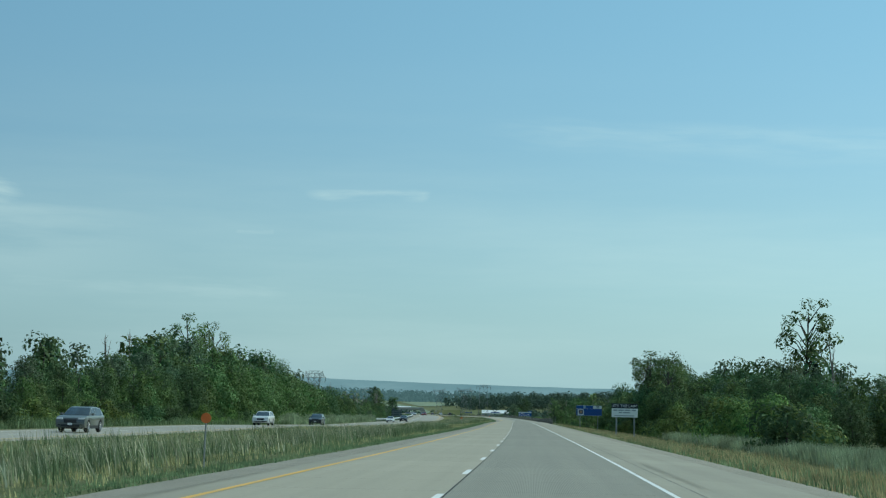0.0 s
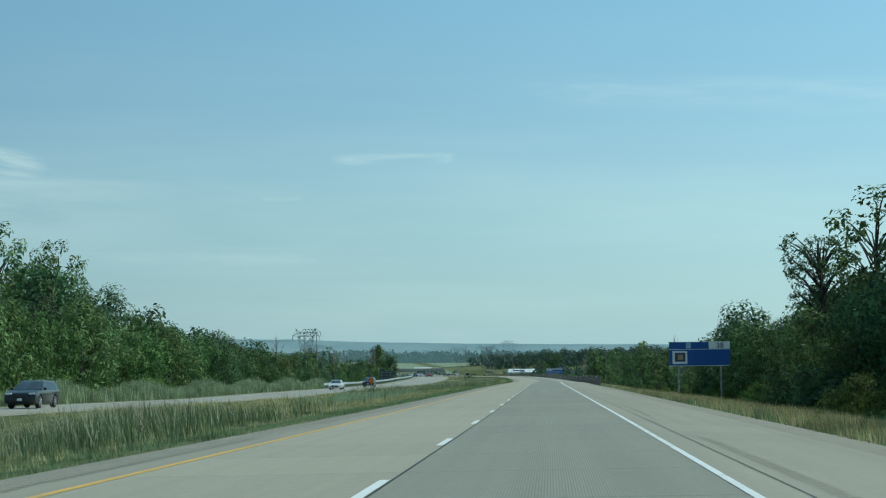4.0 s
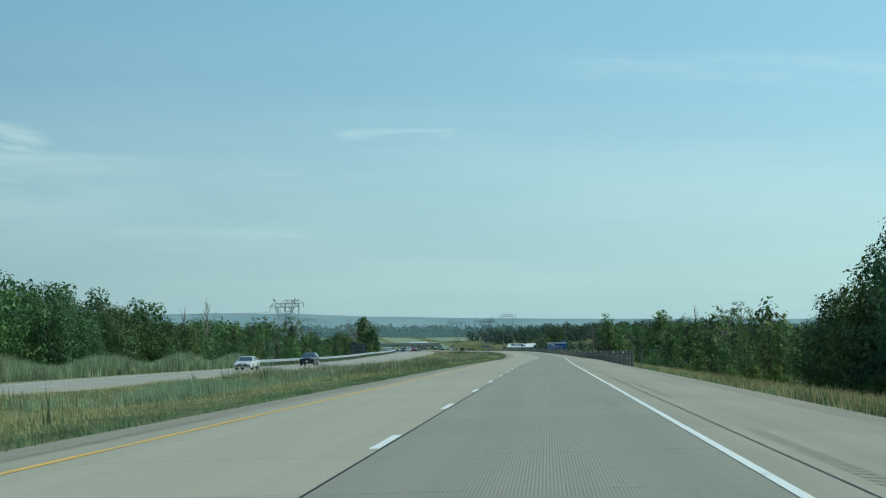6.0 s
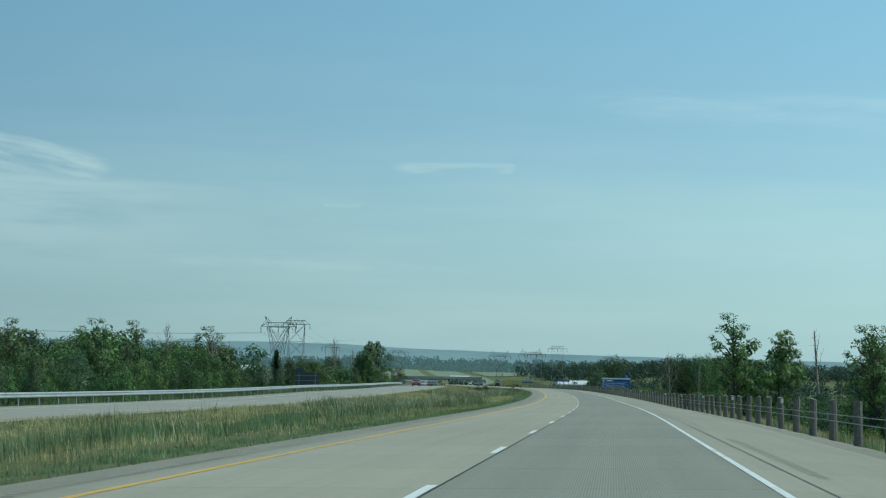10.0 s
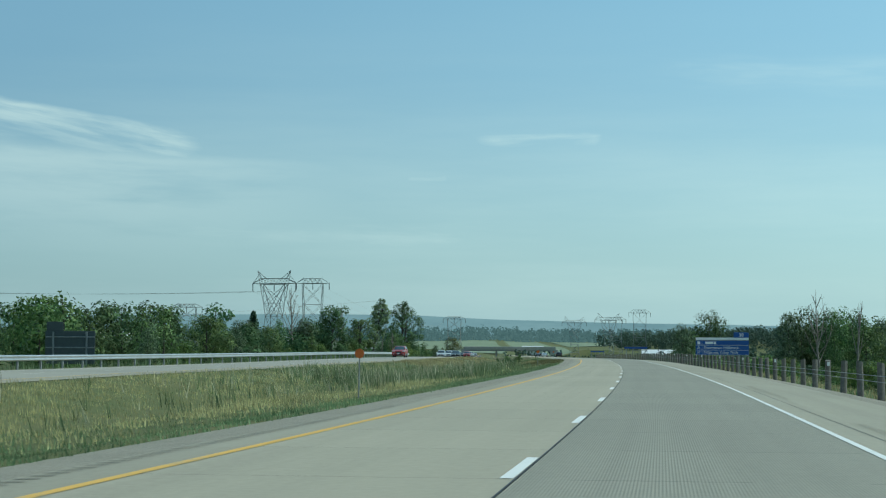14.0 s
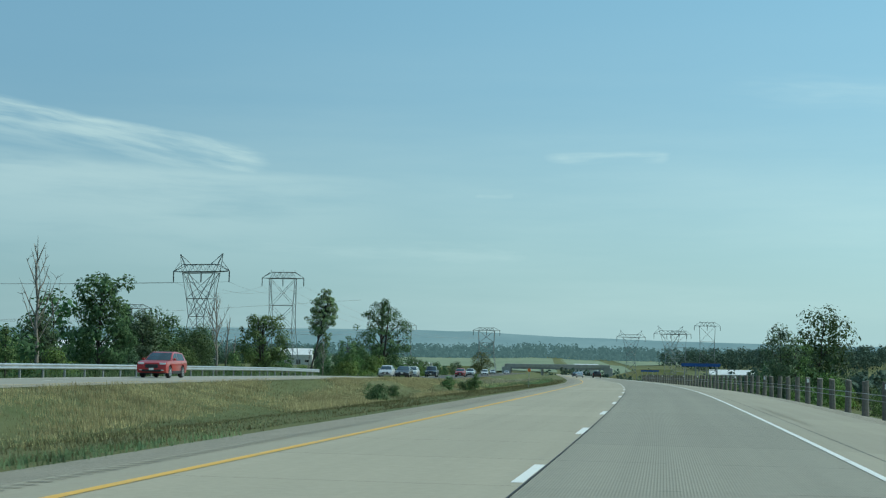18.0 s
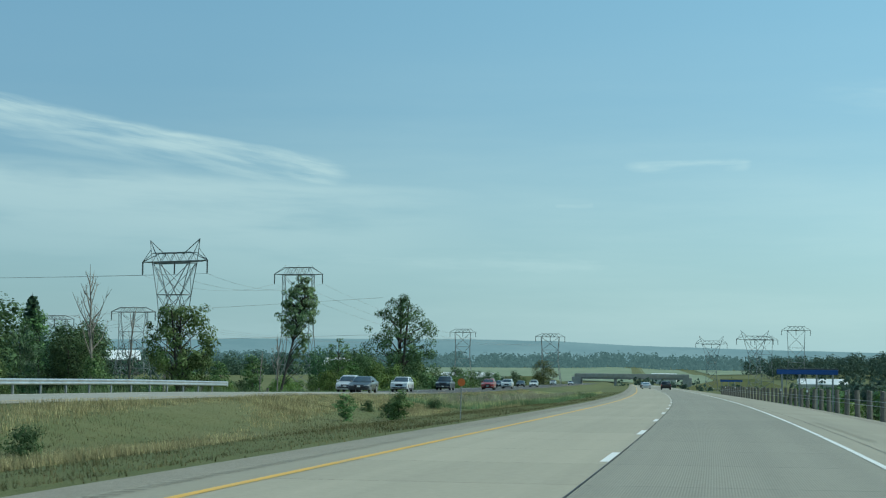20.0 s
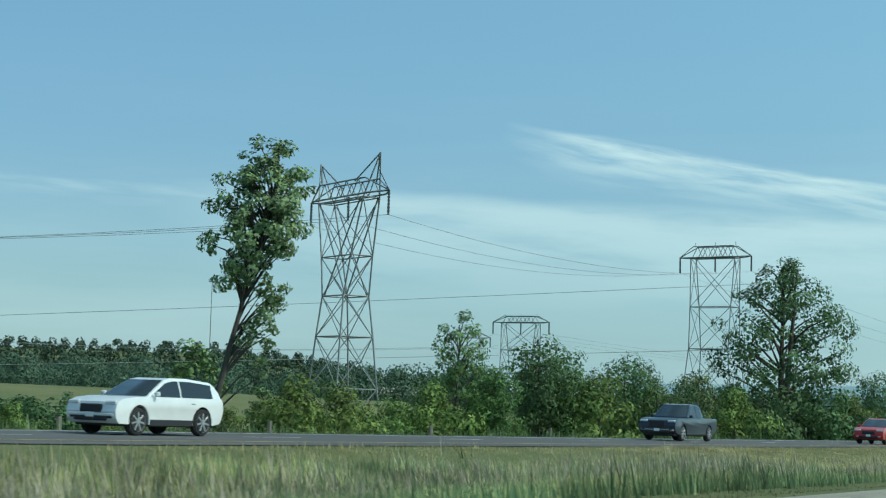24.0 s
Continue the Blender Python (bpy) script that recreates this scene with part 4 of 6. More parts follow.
for s, lat, h, kind in ((473, 10.0, 8.3, "airy"), (475.5, 11.2, 7.0, "sapling"), (594, 30.3, 14.0, "sapling"), (682, 54, 17, "snag"), (675, 66, 17.5, "airy"), (668, 62, 15, "airy"), (610, 34, 12.5, "airy"), (470, 20, 9.5, "airy"), (455, 21, 10, "snag"), (430, 24, 11, "dead"), (440, 20, 9, "airy"), (824, 25.4, 12.4, "maple"), (800, 17.6, 9.6, "ash"), (803, 19.6, 8.4, "airy"), (656, 20, 11.4, "dead"), (604, 22, 8.8, "poplar"), (828, 21.5, 5.2, "bush"), (833, 24.0, 5.0, "bush"), (822, 23.0, 4.6, "bush"), (818, 26.0, 4.0, "shrub"), (705, 36, 9, "ash"), (712, 40, 9.5, "maple"), (700, 33, 8, "willow"), (690, 30, 11, "snag")):
    plant(kind, s, lat, h, WOOD_R)
for s, lat, h in ((818, 42, 12.5), (822, 45.5, 13.4), (815, 49, 13.0), (826, 53, 13.8), (832, 57.5, 13.2), (840, 61, 12.6), (829, 64, 12.0), (824, 48, 9.0)):
    plant(R.choice(("maple", "linden", "ash")), s, lat, h, WOOD_R, wide=0.95)
for i in range(60):
    plant(R.choice(("maple", "ash", "willow", "poplar")), R.uniform(620, 1250), R.uniform(38, 90), R.uniform(2.5, 4.5), WOOD_R, wide=R.uniform(0.9, 1.4), lite=True)

# ---------------------------------------------------------------- far woods, hedgerows and hills


def far_wood(name, runs, label, seed, size=1.5, count=16, mat=None):
    """Tree belts across the valley, each tree a heap of leaf sprays."""
    rs = np.random.RandomState(seed)
    cs, cr = [], []
    for s0, l0, s1, l1, gap, h0, h1, deep in runs:
        n = max(2, int(math.hypot(s1 - s0, l1 - l0) / gap))
        for k in range(n):
            u = (k + rs.rand()) / n
            s, lat = s0 + (s1 - s0) * u + rs.uniform(-deep, deep), l0 + (l1 - l0) * u + rs.uniform(-deep, deep) * 0.3
            h = rs.uniform(h0, h1)
            b = spot(s, lat)
            for j in range(4):
                w = j / 3
                cs.append([b.x + rs.normal() * h * 0.34 * (1.1 - w), b.y + rs.normal() * h * 0.34 * (1.1 - w), b.z + h * (0.15 + 0.58 * w)])
                cr.append(h * (0.42 - 0.14 * w) * rs.uniform(0.8, 1.2))
    ob = new(name, mesh(name, *leaves(rs, cs, cr, len(cs) * count, size, 0.3, slim=0.8, lump=1.3), mat or LEAF_HAZE))
    return tagged(ob, label, "trees", kind="stuff")


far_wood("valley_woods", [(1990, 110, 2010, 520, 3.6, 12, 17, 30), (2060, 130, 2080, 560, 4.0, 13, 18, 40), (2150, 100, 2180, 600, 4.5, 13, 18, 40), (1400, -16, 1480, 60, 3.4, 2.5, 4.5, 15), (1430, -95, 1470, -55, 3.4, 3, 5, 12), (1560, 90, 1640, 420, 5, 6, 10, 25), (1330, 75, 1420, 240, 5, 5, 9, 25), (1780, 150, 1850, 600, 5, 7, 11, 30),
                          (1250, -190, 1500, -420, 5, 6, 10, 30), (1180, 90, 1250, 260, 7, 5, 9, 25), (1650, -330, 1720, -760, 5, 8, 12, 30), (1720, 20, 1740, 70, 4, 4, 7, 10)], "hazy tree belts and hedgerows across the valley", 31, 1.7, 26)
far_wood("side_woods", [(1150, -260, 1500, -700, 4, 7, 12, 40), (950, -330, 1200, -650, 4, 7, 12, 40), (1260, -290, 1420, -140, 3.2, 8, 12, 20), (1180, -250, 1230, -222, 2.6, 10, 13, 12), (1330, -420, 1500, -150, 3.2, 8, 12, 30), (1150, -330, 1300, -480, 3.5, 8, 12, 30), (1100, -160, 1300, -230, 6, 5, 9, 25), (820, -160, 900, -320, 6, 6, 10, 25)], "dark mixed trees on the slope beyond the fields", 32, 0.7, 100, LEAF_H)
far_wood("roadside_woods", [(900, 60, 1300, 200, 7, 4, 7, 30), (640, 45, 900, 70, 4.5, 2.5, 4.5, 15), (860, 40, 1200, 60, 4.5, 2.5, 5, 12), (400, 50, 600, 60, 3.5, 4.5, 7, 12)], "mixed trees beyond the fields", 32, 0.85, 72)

# the ridge glows in pale blues that stand for the haze before it
hill = Mat("haze_glow_hillside", 1.0, 0.0, 0.0)
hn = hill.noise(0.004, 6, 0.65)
hill_haze = hill.ramp(hn, (0.35, (0.165, 0.268, 0.318)), (0.52, (0.195, 0.302, 0.352)), (0.66, (0.225, 0.338, 0.388)), (0.78, (0.31, 0.43, 0.47)))
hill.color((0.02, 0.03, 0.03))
hill.l.new(hill_haze, hill.b.inputs["Emission Color"])
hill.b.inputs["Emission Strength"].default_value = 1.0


# blue-grey emission on the leaves imitates haze over the farthest trees
belt = Mat("haze_glow_tree_belt", 1.0, 0.0, 0.0)
belt_haze = belt.ramp(belt.random(True), (0.0, (0.062, 0.112, 0.120)), (0.6, (0.078, 0.136, 0.145)), (1.0, (0.098, 0.162, 0.168)))
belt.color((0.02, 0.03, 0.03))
belt.l.new(belt_haze, belt.b.inputs["Emission Color"])
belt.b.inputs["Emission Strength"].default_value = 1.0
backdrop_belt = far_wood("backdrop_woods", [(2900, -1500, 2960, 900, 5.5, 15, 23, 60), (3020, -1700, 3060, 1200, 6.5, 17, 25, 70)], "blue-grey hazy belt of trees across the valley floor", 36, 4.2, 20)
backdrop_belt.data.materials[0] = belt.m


def ridge(name, dist, tops, label):
    """A far ridge: bearing (to the left of +y, in degrees) against its height over the eye, in degrees."""
    b = np.linspace(-40, 95, 271)
    t = np.interp(b, [p[0] for p in tops], [p[1] for p in tops])
    t = t + 0.02 * np.array([noise.noise(Vector((v * 0.9, dist * 0.01, 0))) for v in b])
    ex, ey, ez = -12.0, 450.0, -10.0
    r = np.radians(b)
    x, y = ex - np.sin(r) * dist, ey + np.cos(r) * dist
    top = np.stack([x, y, ez + np.tan(np.radians(t)) * dist], -1)
    mid = np.stack([ex - np.sin(r) * dist * 0.9, ey + np.cos(r) * dist * 0.9, np.full(len(b), ez - 0.012 * dist)], -1)
    low = np.stack([ex - np.sin(r) * dist * 0.8, ey + np.cos(r) * dist * 0.8, np.full(len(b), ez - 0.024 * dist)], -1)
    n = len(b)
    v = np.concatenate([top, mid, low])
    i = np.arange(n - 1)
    f = np.concatenate([np.stack([i, i + 1, i + n + 1, i + n], -1), np.stack([i + n, i + n + 1, i + 2 * n + 1, i + 2 * n], -1)])
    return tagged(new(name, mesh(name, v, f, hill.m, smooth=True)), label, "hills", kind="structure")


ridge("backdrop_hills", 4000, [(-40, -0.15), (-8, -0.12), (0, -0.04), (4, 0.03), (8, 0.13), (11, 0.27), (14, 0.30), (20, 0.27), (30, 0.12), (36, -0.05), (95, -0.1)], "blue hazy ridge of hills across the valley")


def wooded_hill(name, b0, b1, d0, d1, low, high, label, seed):
    """A wooded rise to one side, seen from the bend: rows of tree heaps climbing away between two bearings."""
    rs = np.random.RandomState(seed)
    ex, ey, ez = -34.0, 817.0, -17.3
    cs, cr = [], []
    for k in range(9):
        d = d0 + (d1 - d0) * k / 8
        for b in np.arange(b0, b1, 0.55):
            bb = radians(b + rs.uniform(-0.3, 0.3))
            rise = low + (high - low) * (k / 8) * float(np.interp(b, [b0, b0 + 9, b1], [0.1, 1.0, 1.0]))
            z = ez + math.tan(radians(rise)) * d
            h = rs.uniform(9, 14)
            for j in range(3):
                cs.append([ex - math.sin(bb) * d + rs.normal() * 2, ey + math.cos(bb) * d + rs.normal() * 2, z - h * (0.75 - 0.3 * j)])
                cr.append(h * (0.42 - 0.07 * j))
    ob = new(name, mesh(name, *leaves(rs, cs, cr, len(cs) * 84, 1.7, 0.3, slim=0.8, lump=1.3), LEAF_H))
    steps = np.arange(b0 - 2, b1 + 2.1, 1.0)
    v, n = [], len(steps)
    for k in range(9):
        d = d0 + (d1 - d0) * k / 8
        for b in steps:
            rise = low + (high - low) * (k / 8) * float(np.interp(b, [b0, b0 + 9, b1], [0.1, 1.0, 1.0]))
            v.append((ex - math.sin(radians(b)) * d, ey + math.cos(radians(b)) * d, ez + math.tan(radians(rise)) * d - 7.5))
    f = [(k * n + i, k * n + i + 1, k * n + n + i + 1, k * n + n + i) for k in range(8) for i in range(n - 1)]
    tagged(new("ground_hill", mesh("ground_hill", np.array(v), f, TURF)), "grass slope under the wooded hill", "ground", kind="structure")
    return tagged(ob, label, "trees", kind="stuff")


wooded_hill("hill_woods", 37, 80, 700, 1100, -0.2, 1.28, "dark wooded hill beyond the fields", 51)

# fields on the valley floor, their pallor being haze put into the base colour
fm = Mat("hazed_field", 0.95, 0.0, 0.1)
fm.color(fm.mix(0.5, fm.ramp(fm.noise(0.006, 4, 0.6), (0.35, (0.19, 0.245, 0.165)), (0.65, (0.27, 0.315, 0.22))), fm.ramp(fm.noise(0.06, 5, 0.7, stretch=(1, 0.15, 1)), (0.3, (0.17, 0.225, 0.15)), (0.7, (0.26, 0.30, 0.205)))))


def field(s0, s1, l0, l1, label):
    """A sown field laid on the land between two distances and two offsets from the road."""
    ss, ll = np.meshgrid(np.linspace(s0, s1, 30), np.linspace(l0, l1, 30), indexing="ij")
    x, y = world_of(ss, ll)
    z = level(ss, ll) + 0.6
    i = np.arange(29)[:, None] * 30 + np.arange(29)[None]
    f = np.stack([i, i + 1, i + 31, i + 30], -1).reshape(-1, 4)
    return tagged(new("ground_field", mesh("ground_field", np.stack([x, y, z], -1).reshape(-1, 3), f, fm.m, smooth=True)), label, "field", kind="structure")


field(1700, 2860, -640, 60, "field on the valley floor, paled by haze in its colour")
field(2230, 2860, 80, 700, "field beyond the woods, paled by haze in its colour")

# ---------------------------------------------------------------- grass


def blades(name, n, s0, s1, l0, l1, h0, h1, width, mat, label, seed, patch=None, lean=0.25, tuft=6, mown=False):
    """Standing blades in tufts, one triangle each."""
    rs = np.random.RandomState(seed)
    m = n // tuft
    s, lat = rs.uniform(s0, s1, m), rs.uniform(l0, l1, m)
    if patch is not None:
        keep = patch(s, lat) > rs.rand(m)
        s, lat = s[keep], lat[keep]
    s, lat = np.repeat(s, tuft) + rs.normal(size=len(s) * tuft) * 0.16, np.repeat(lat, tuft) + rs.normal(size=len(lat) * tuft) * 0.16
    k = len(s)
    x, y = world_of(s, lat)
    z = level(s, lat) - 0.04
    h = rs.uniform(h0, h1, k) * (0.75 + 0.5 * np.sin(s * 0.11 + lat * 0.3) ** 2)
    h = h * np.interp(s, [780, 806, 860, 880], [1, 0.78, 0.72, 0.62])
    if mown:
        h = h * np.interp(s, [185, 195, 290, 302, 500, 512, 562, 575, 620, 634], [1, 0.45, 0.45, 1, 1, 0.55, 0.55, 1, 1, 0.4])
    ang = rs.uniform(0, np.pi, k)
    w = width * (0.6 + 0.8 * rs.rand(k))
    dx, dy = np.cos(ang) * w / 2, np.sin(ang) * w / 2
    tx, ty = rs.normal(size=k) * lean * h * 0.6 - lean * h * 0.5, rs.normal(size=k) * lean * h * 0.6
    a = np.stack([x - dx, y - dy, z], -1)
    b = np.stack([x + dx, y + dy, z], -1)
    c = np.stack([x + tx, y + ty, z + h], -1)
    ob = new(name, mesh(name, np.stack([a, b, c], 1).reshape(-1, 3), np.arange(3 * k).reshape(-1, 3), mat))
    return tagged(ob, label, "grass", kind="stuff")


def reedy(s, lat):
    """Where the wet middle of the median stands full of reeds."""
    bed = np.exp(-((lat + 16.0 + 2.0 * np.sin(s / 37.0)) / 4.1) ** 2)
    gaps = np.clip(0.55 + 0.7 * np.sin(s / 23.0 + 1.0) * np.sin(s / 61.0), 0.12, 1)
    gaps = np.where((s > 205) & (s < 262), gaps * 0.45, gaps)
    gaps = gaps * np.interp(s, [0, 205, 215, 312, 323, 500, 514, 568, 582, 622, 636, 785, 803, 852, 872, 930], [1, 1, 0.03, 0.03, 1, 1, 0.05, 0.05, 0.9, 0.9, 0.0, 0.0, 0.55, 0.5, 0.0, 0.0])
    gaps = np.where((s > 323) & (s < 500), np.maximum(gaps, 0.85), gaps)
    return bed * gaps * np.interp(s, [362, 374, 452, 466], [1, 0.04, 0.04, 1])


dry = lambda s: np.interp(s, [622, 648, 700, 790, 812, 856, 872], [0, 0.7, 1.0, 1.0, 0.15, 0.2, 1.0])
blades("median_reeds", 620000, 15, 930, -24, -9.8, 0.5, 1.0, 0.042, REED, "tall green reeds filling the median ditch", 41, reedy)
blades("median_seed_heads", 190000, 15, 930, -24, -11, 0.78, 1.15, 0.036, PLUME, "pale seed heads over the reeds", 42, lambda s, l: reedy(s, l) * 0.8, 0.35, 3)
blades("median_low_reeds", 46000, 368, 460, -18.6, -13.2, 0.28, 0.60, 0.036, REED, "low clumps of reeds between dry grass", 58, lambda s, l: np.clip(0.5 + 0.9 * np.sin(s / 5.3 + l) * np.sin(s / 13.0), 0.05, 1))
blades("median_silver_reeds", 30000, 270, 326, -20.5, -14.6, 0.35, 0.75, 0.04, PLUME_GREEN, "low silvery reeds in the median", 60, lambda s, l: np.clip(0.6 + 0.6 * np.sin(s / 7.0 + l / 2.0), 0.1, 1))
blades("median_pale_hay", 140000, 215, 580, -24.6, -10.5, 0.14, 0.34, 0.026, HAY, "bleached hay behind the reeds", 59, lambda s, l: np.where((s < 460) | (s > 508), 0.25 + 0.7 * np.sin(s / 11.0 + l / 2.2) ** 2, 0.0) * np.interp(l, [-20, -12.5], [1, 0.35]))
blades("median_tall_grass", 90000, 790, 876, -21, -10.5, 0.25, 0.55, 0.03, REED, "tall green grass in the median", 56)
blades("median_dry_grass", 230000, 15, 652, -25, -8.8, 0.15, 0.38, 0.028, HAY, "bleached dry grass in the median", 43, lambda s, l: np.clip(0.12 + 0.8 * np.sin(s / 31.0) ** 2 * np.cos(l / 4.0 + s / 90.0) ** 2, 0, 1) * (1 - 0.75 * reedy(s, l)), mown=True)
blades("median_green_grass", 190000, 15, 652, -25, -8.4, 0.10, 0.32, 0.028, REED, "short green grass in the median", 44, lambda s, l: 0.3 + 0.6 * np.cos(s / 27.0) ** 2, mown=True)
blades("median_hay", 400000, 622, 940, -24.6, -12.0, 0.12, 0.30, 0.024, HAY, "short bleached hay in the median", 49, lambda s, l: dry(s) * np.clip(0.25 + 1.5 * np.sin(s / 9.0 + l / 2.6) * np.sin(s / 19.0 + 0.6 * l) + 0.10 * (-l - 18), 0.0, 1))
blades("median_tall_hay", 190000, 792, 930, -21, -11.0, 0.28, 0.60, 0.024, HAY, "tall ripe hay with pale seed heads", 53, lambda s, l: 0.25 + 0.7 * np.sin(s / 6.0 + l / 3.0) ** 2)
blades("median_turf_grass", 240000, 620, 930, -25, -8.0, 0.04, 0.14, 0.026, SEDGE, "short dull green and brown grass in the median", 50, lambda s, l: np.clip(0.9 - 0.05 * (-l - 15), 0.4, 1))
blades("mown_edge_grass", 105000, 20, 640, -9.6, -7.7, 0.05, 0.14, 0.025, REED, "low green grass along the inner shoulder", 52)
blades("verge_tall_grass", 60000, 40, 135, 11.2, 14.6, 0.45, 0.95, 0.05, PLUME_GREEN, "tall silvery grass in front of the shrubs", 57)
blades("verge_grass", 150000, 30, 640, 6.7, 14.0, 0.08, 0.36, 0.035, REED, "rough green grass on the verge", 45)
blades("verge_dry_grass", 110000, 30, 640, 6.9, 12.5, 0.15, 0.45, 0.03, HAY, "dry grass on the verge", 46)
blades("far_verge_grass", 130000, 60, 930, -46, -38.3, 0.3, 1.0, 0.06, REED, "tall grass along the far verge", 47, lambda s, l: np.where(s < 400, 1.0, 0.5))
blades("far_reeds", 110000, 252, 430, -43.5, -38.4, 1.0, 1.9, 0.07, PLUME_GREEN, "tall silvery reeds beyond the other carriageway", 54, lambda s, l: np.interp(s, [252, 265, 400, 430], [0, 1, 1, 0]))
for i in range(44):
    plant(R.choice(("shrub", "bush", "willow")), R.uniform(850, 1000), R.uniform(-105, -66), R.uniform(1.3, 2.6), EDGE, wide=1.4, lite=True)
blades("field_grass", 60000, 780, 980, -90, -46, 0.3, 0.6, 0.07, SEDGE, "rough grass in the field", 48)
for s, lat, h in ((754.9, -15, 1.5), (757, -15.6, 1.1), (760, -16.5, 0.7), (752, -17, 1.3), (779, -17, 0.7), (781, -17.4, 0.6), (767, -19, 0.6), (700, -15.5, 0.9), (716, -17, 0.7)):
    plant("sapling" if h > 1 else "bush", s, lat, h, "weeds in the median", wide=1.6 if h > 1 else 1.0, sink=0.02)
for s, lat, h, kind in ((879.3, -45, 3.3, "shrub"), (885.9, -47, 3.2, "shrub"), (893.7, -46, 3.5, "shrub"), (903, -49, 5.5, "maple"), (903, -47, 5.2, "linden"), (910.1, -47.5, 7.0, "maple"), (912, -46, 5.4, "linden"), (914.1, -45, 4.5, "shrub"), (929.5, -50, 6.8, "maple"), (928.6, -47, 4.8, "linden"), (949.7, -52, 6.7, "willow"),
                        (945.8, -47, 4.6, "shrub"), (951.8, -46.5, 5.0, "bush"), (966.4, -47, 5.0, "bush"), (983.4, -48, 5.2, "shrub"), (1024.7, -56, 9.0, "maple")):
    plant(kind, s, lat, h, EDGE)
blades("ripe_stalks", 15000, 796, 900, -20.5, -12.0, 0.62, 1.02, 0.05, PLUME, "tall pale seed stalks standing over the grass", 58, lambda s, l: 0.25 + 0.7 * np.sin(s / 7.0 + l) ** 2, 0.45, 2)
# ---------------------------------------------------------------- markings and rails


def dash_phase(s):
    return np.interp(s, [24, 85, 183, 232, 269, 294, 331, 368, 450, 500, 536, 572, 632, 730], [0.3, 1.6, 3.4, 4.3, 5.5, 6.3, 7.2, 8.0, 9.4, 9.0, 8.6, 8.0, 7.9, 8.1])


dash_me = mesh("lane_dash", [(-0.065, -1.5, 0.006), (0.065, -1.5, 0.006), (0.065, 1.5, 0.006), (-0.065, 1.5, 0.006)], [(0, 1, 2, 3)], WHITE_LINE)


def on_road(s, lat, dz=0.0):
    """A pose on the pavement, tipped with its slope."""
    x, y = world_of(s, lat)
    z = float(np.interp(s, LINE_S, LINE_Z)) + dz + float(tilt(s, lat))
    slope = (np.interp(s + 2, LINE_S, LINE_Z) - np.interp(s - 2, LINE_S, LINE_Z)) / 4
    return Matrix.Translation((float(x), float(y), z)) @ Matrix.Rotation(radians(along(s)), 4, "Z") @ Matrix.Rotation(math.atan(slope), 4, "X") @ Matrix.Rotation(-float(np.interp(s, LINE_S, FALL)) if lat > -8 else 0.0, 4, "Y")


for k in range(0, 130):
    s = 12.0 * k
    for _ in range(4):
        s = 12.0 * k + float(dash_phase(s))
    if s < S1 - 400:
        part("lane_dash", dash_me, None, road, m=on_road(s, -1.95))
for k in range(0, 120):
    s = 6 + 12.0 * k
    part("lane_dash", dash_me, None, opp, m=on_road(s, -30.3, float(opp_rise(s))))

# milled rumble strips in the shoulders, in groups
RUMBLE = plain("milled_groove", (0.285, 0.265, 0.208), 0.9, 0, 0.2, 5)
RUMBLE_IN = plain("milled_groove_dark", (0.15, 0.14, 0.115), 0.9, 0, 0.2, 5)
for side, lat0, lat1, z0, z1 in (("rumble_strip", 2.78, 3.02, -0.039, -0.050), ("inner_rumble_strip", -6.48, -6.22, -0.014, -0.008)):
    vs, fs = [], []
    for s in np.arange(20, 880, 0.36):
        if side == "rumble_strip" and (s % 31.0) > 17.0:
            continue
        for ds, lat, dz in ((0, lat0, z0), (0, lat1, z1), (0.07, lat1, z1), (0.07, lat0, z0)):
            x, y = world_of(s + ds, lat)
            vs.append((float(x), float(y), float(np.interp(s + ds, LINE_S, LINE_Z)) + dz + float(tilt(s + ds, lat)) + 0.005))
        n = len(vs)
        fs.append((n - 4, n - 3, n - 2, n - 1))
    ob = part(side, mesh(side, np.array(vs), np.array(fs), RUMBLE if side == "rumble_strip" else RUMBLE_IN), None, road, "row of milled grooves")
    ob["kind"] = "stuff"

# steel guardrail beyond the other carriageway
RAIL0, RAIL1 = 402.0, 803.0
rail = thing("guardrail", "galvanised steel guardrail with a corrugated beam on posts", "guardrail")
for k, s0 in enumerate(np.arange(RAIL0, RAIL1 - 1, 40.1)):
    part("beam", ribbon("beam", s0, min(s0 + 40.1, RAIL1), [-37.66, -37.56, -37.56, -37.64, -37.64, -37.56, -37.56, -37.66], [0.80, 0.76, 0.68, 0.64, 0.60, 0.56, 0.48, 0.44], STEEL, 4.01, base=opp_rise), None, rail)
post_me = bpy.data.meshes.new("post")
_b = box(0.10, 0.16, 1.0, 0.01, (0, 0, 0.30))
_b.to_mesh(post_me)
_b.free()
post_me.materials.append(STEEL_DULL)
for s in np.arange(RAIL0 + 1, RAIL1, 3.81):
    part("post", post_me, None, rail, m=on_road(s, -37.75, float(opp_rise(s)) - 0.06))
part("end_plate", box(0.10, 0.32, 0.42, 0.03, (0, 0, 0.60)), STEEL, rail, "flared end terminal", m=on_road(RAIL1, -37.62, float(opp_rise(RAIL1))))
part("end_plate", box(0.10, 0.32, 0.42, 0.03, (0, 0, 0.60)), STEEL, rail, m=on_road(RAIL0, -37.62, float(opp_rise(RAIL0))))

# cable guide rail on timber posts along this shoulder
cable_rail = thing("cable_guide_rail", "steel cable guide rail on weathered timber posts", "guide rail")


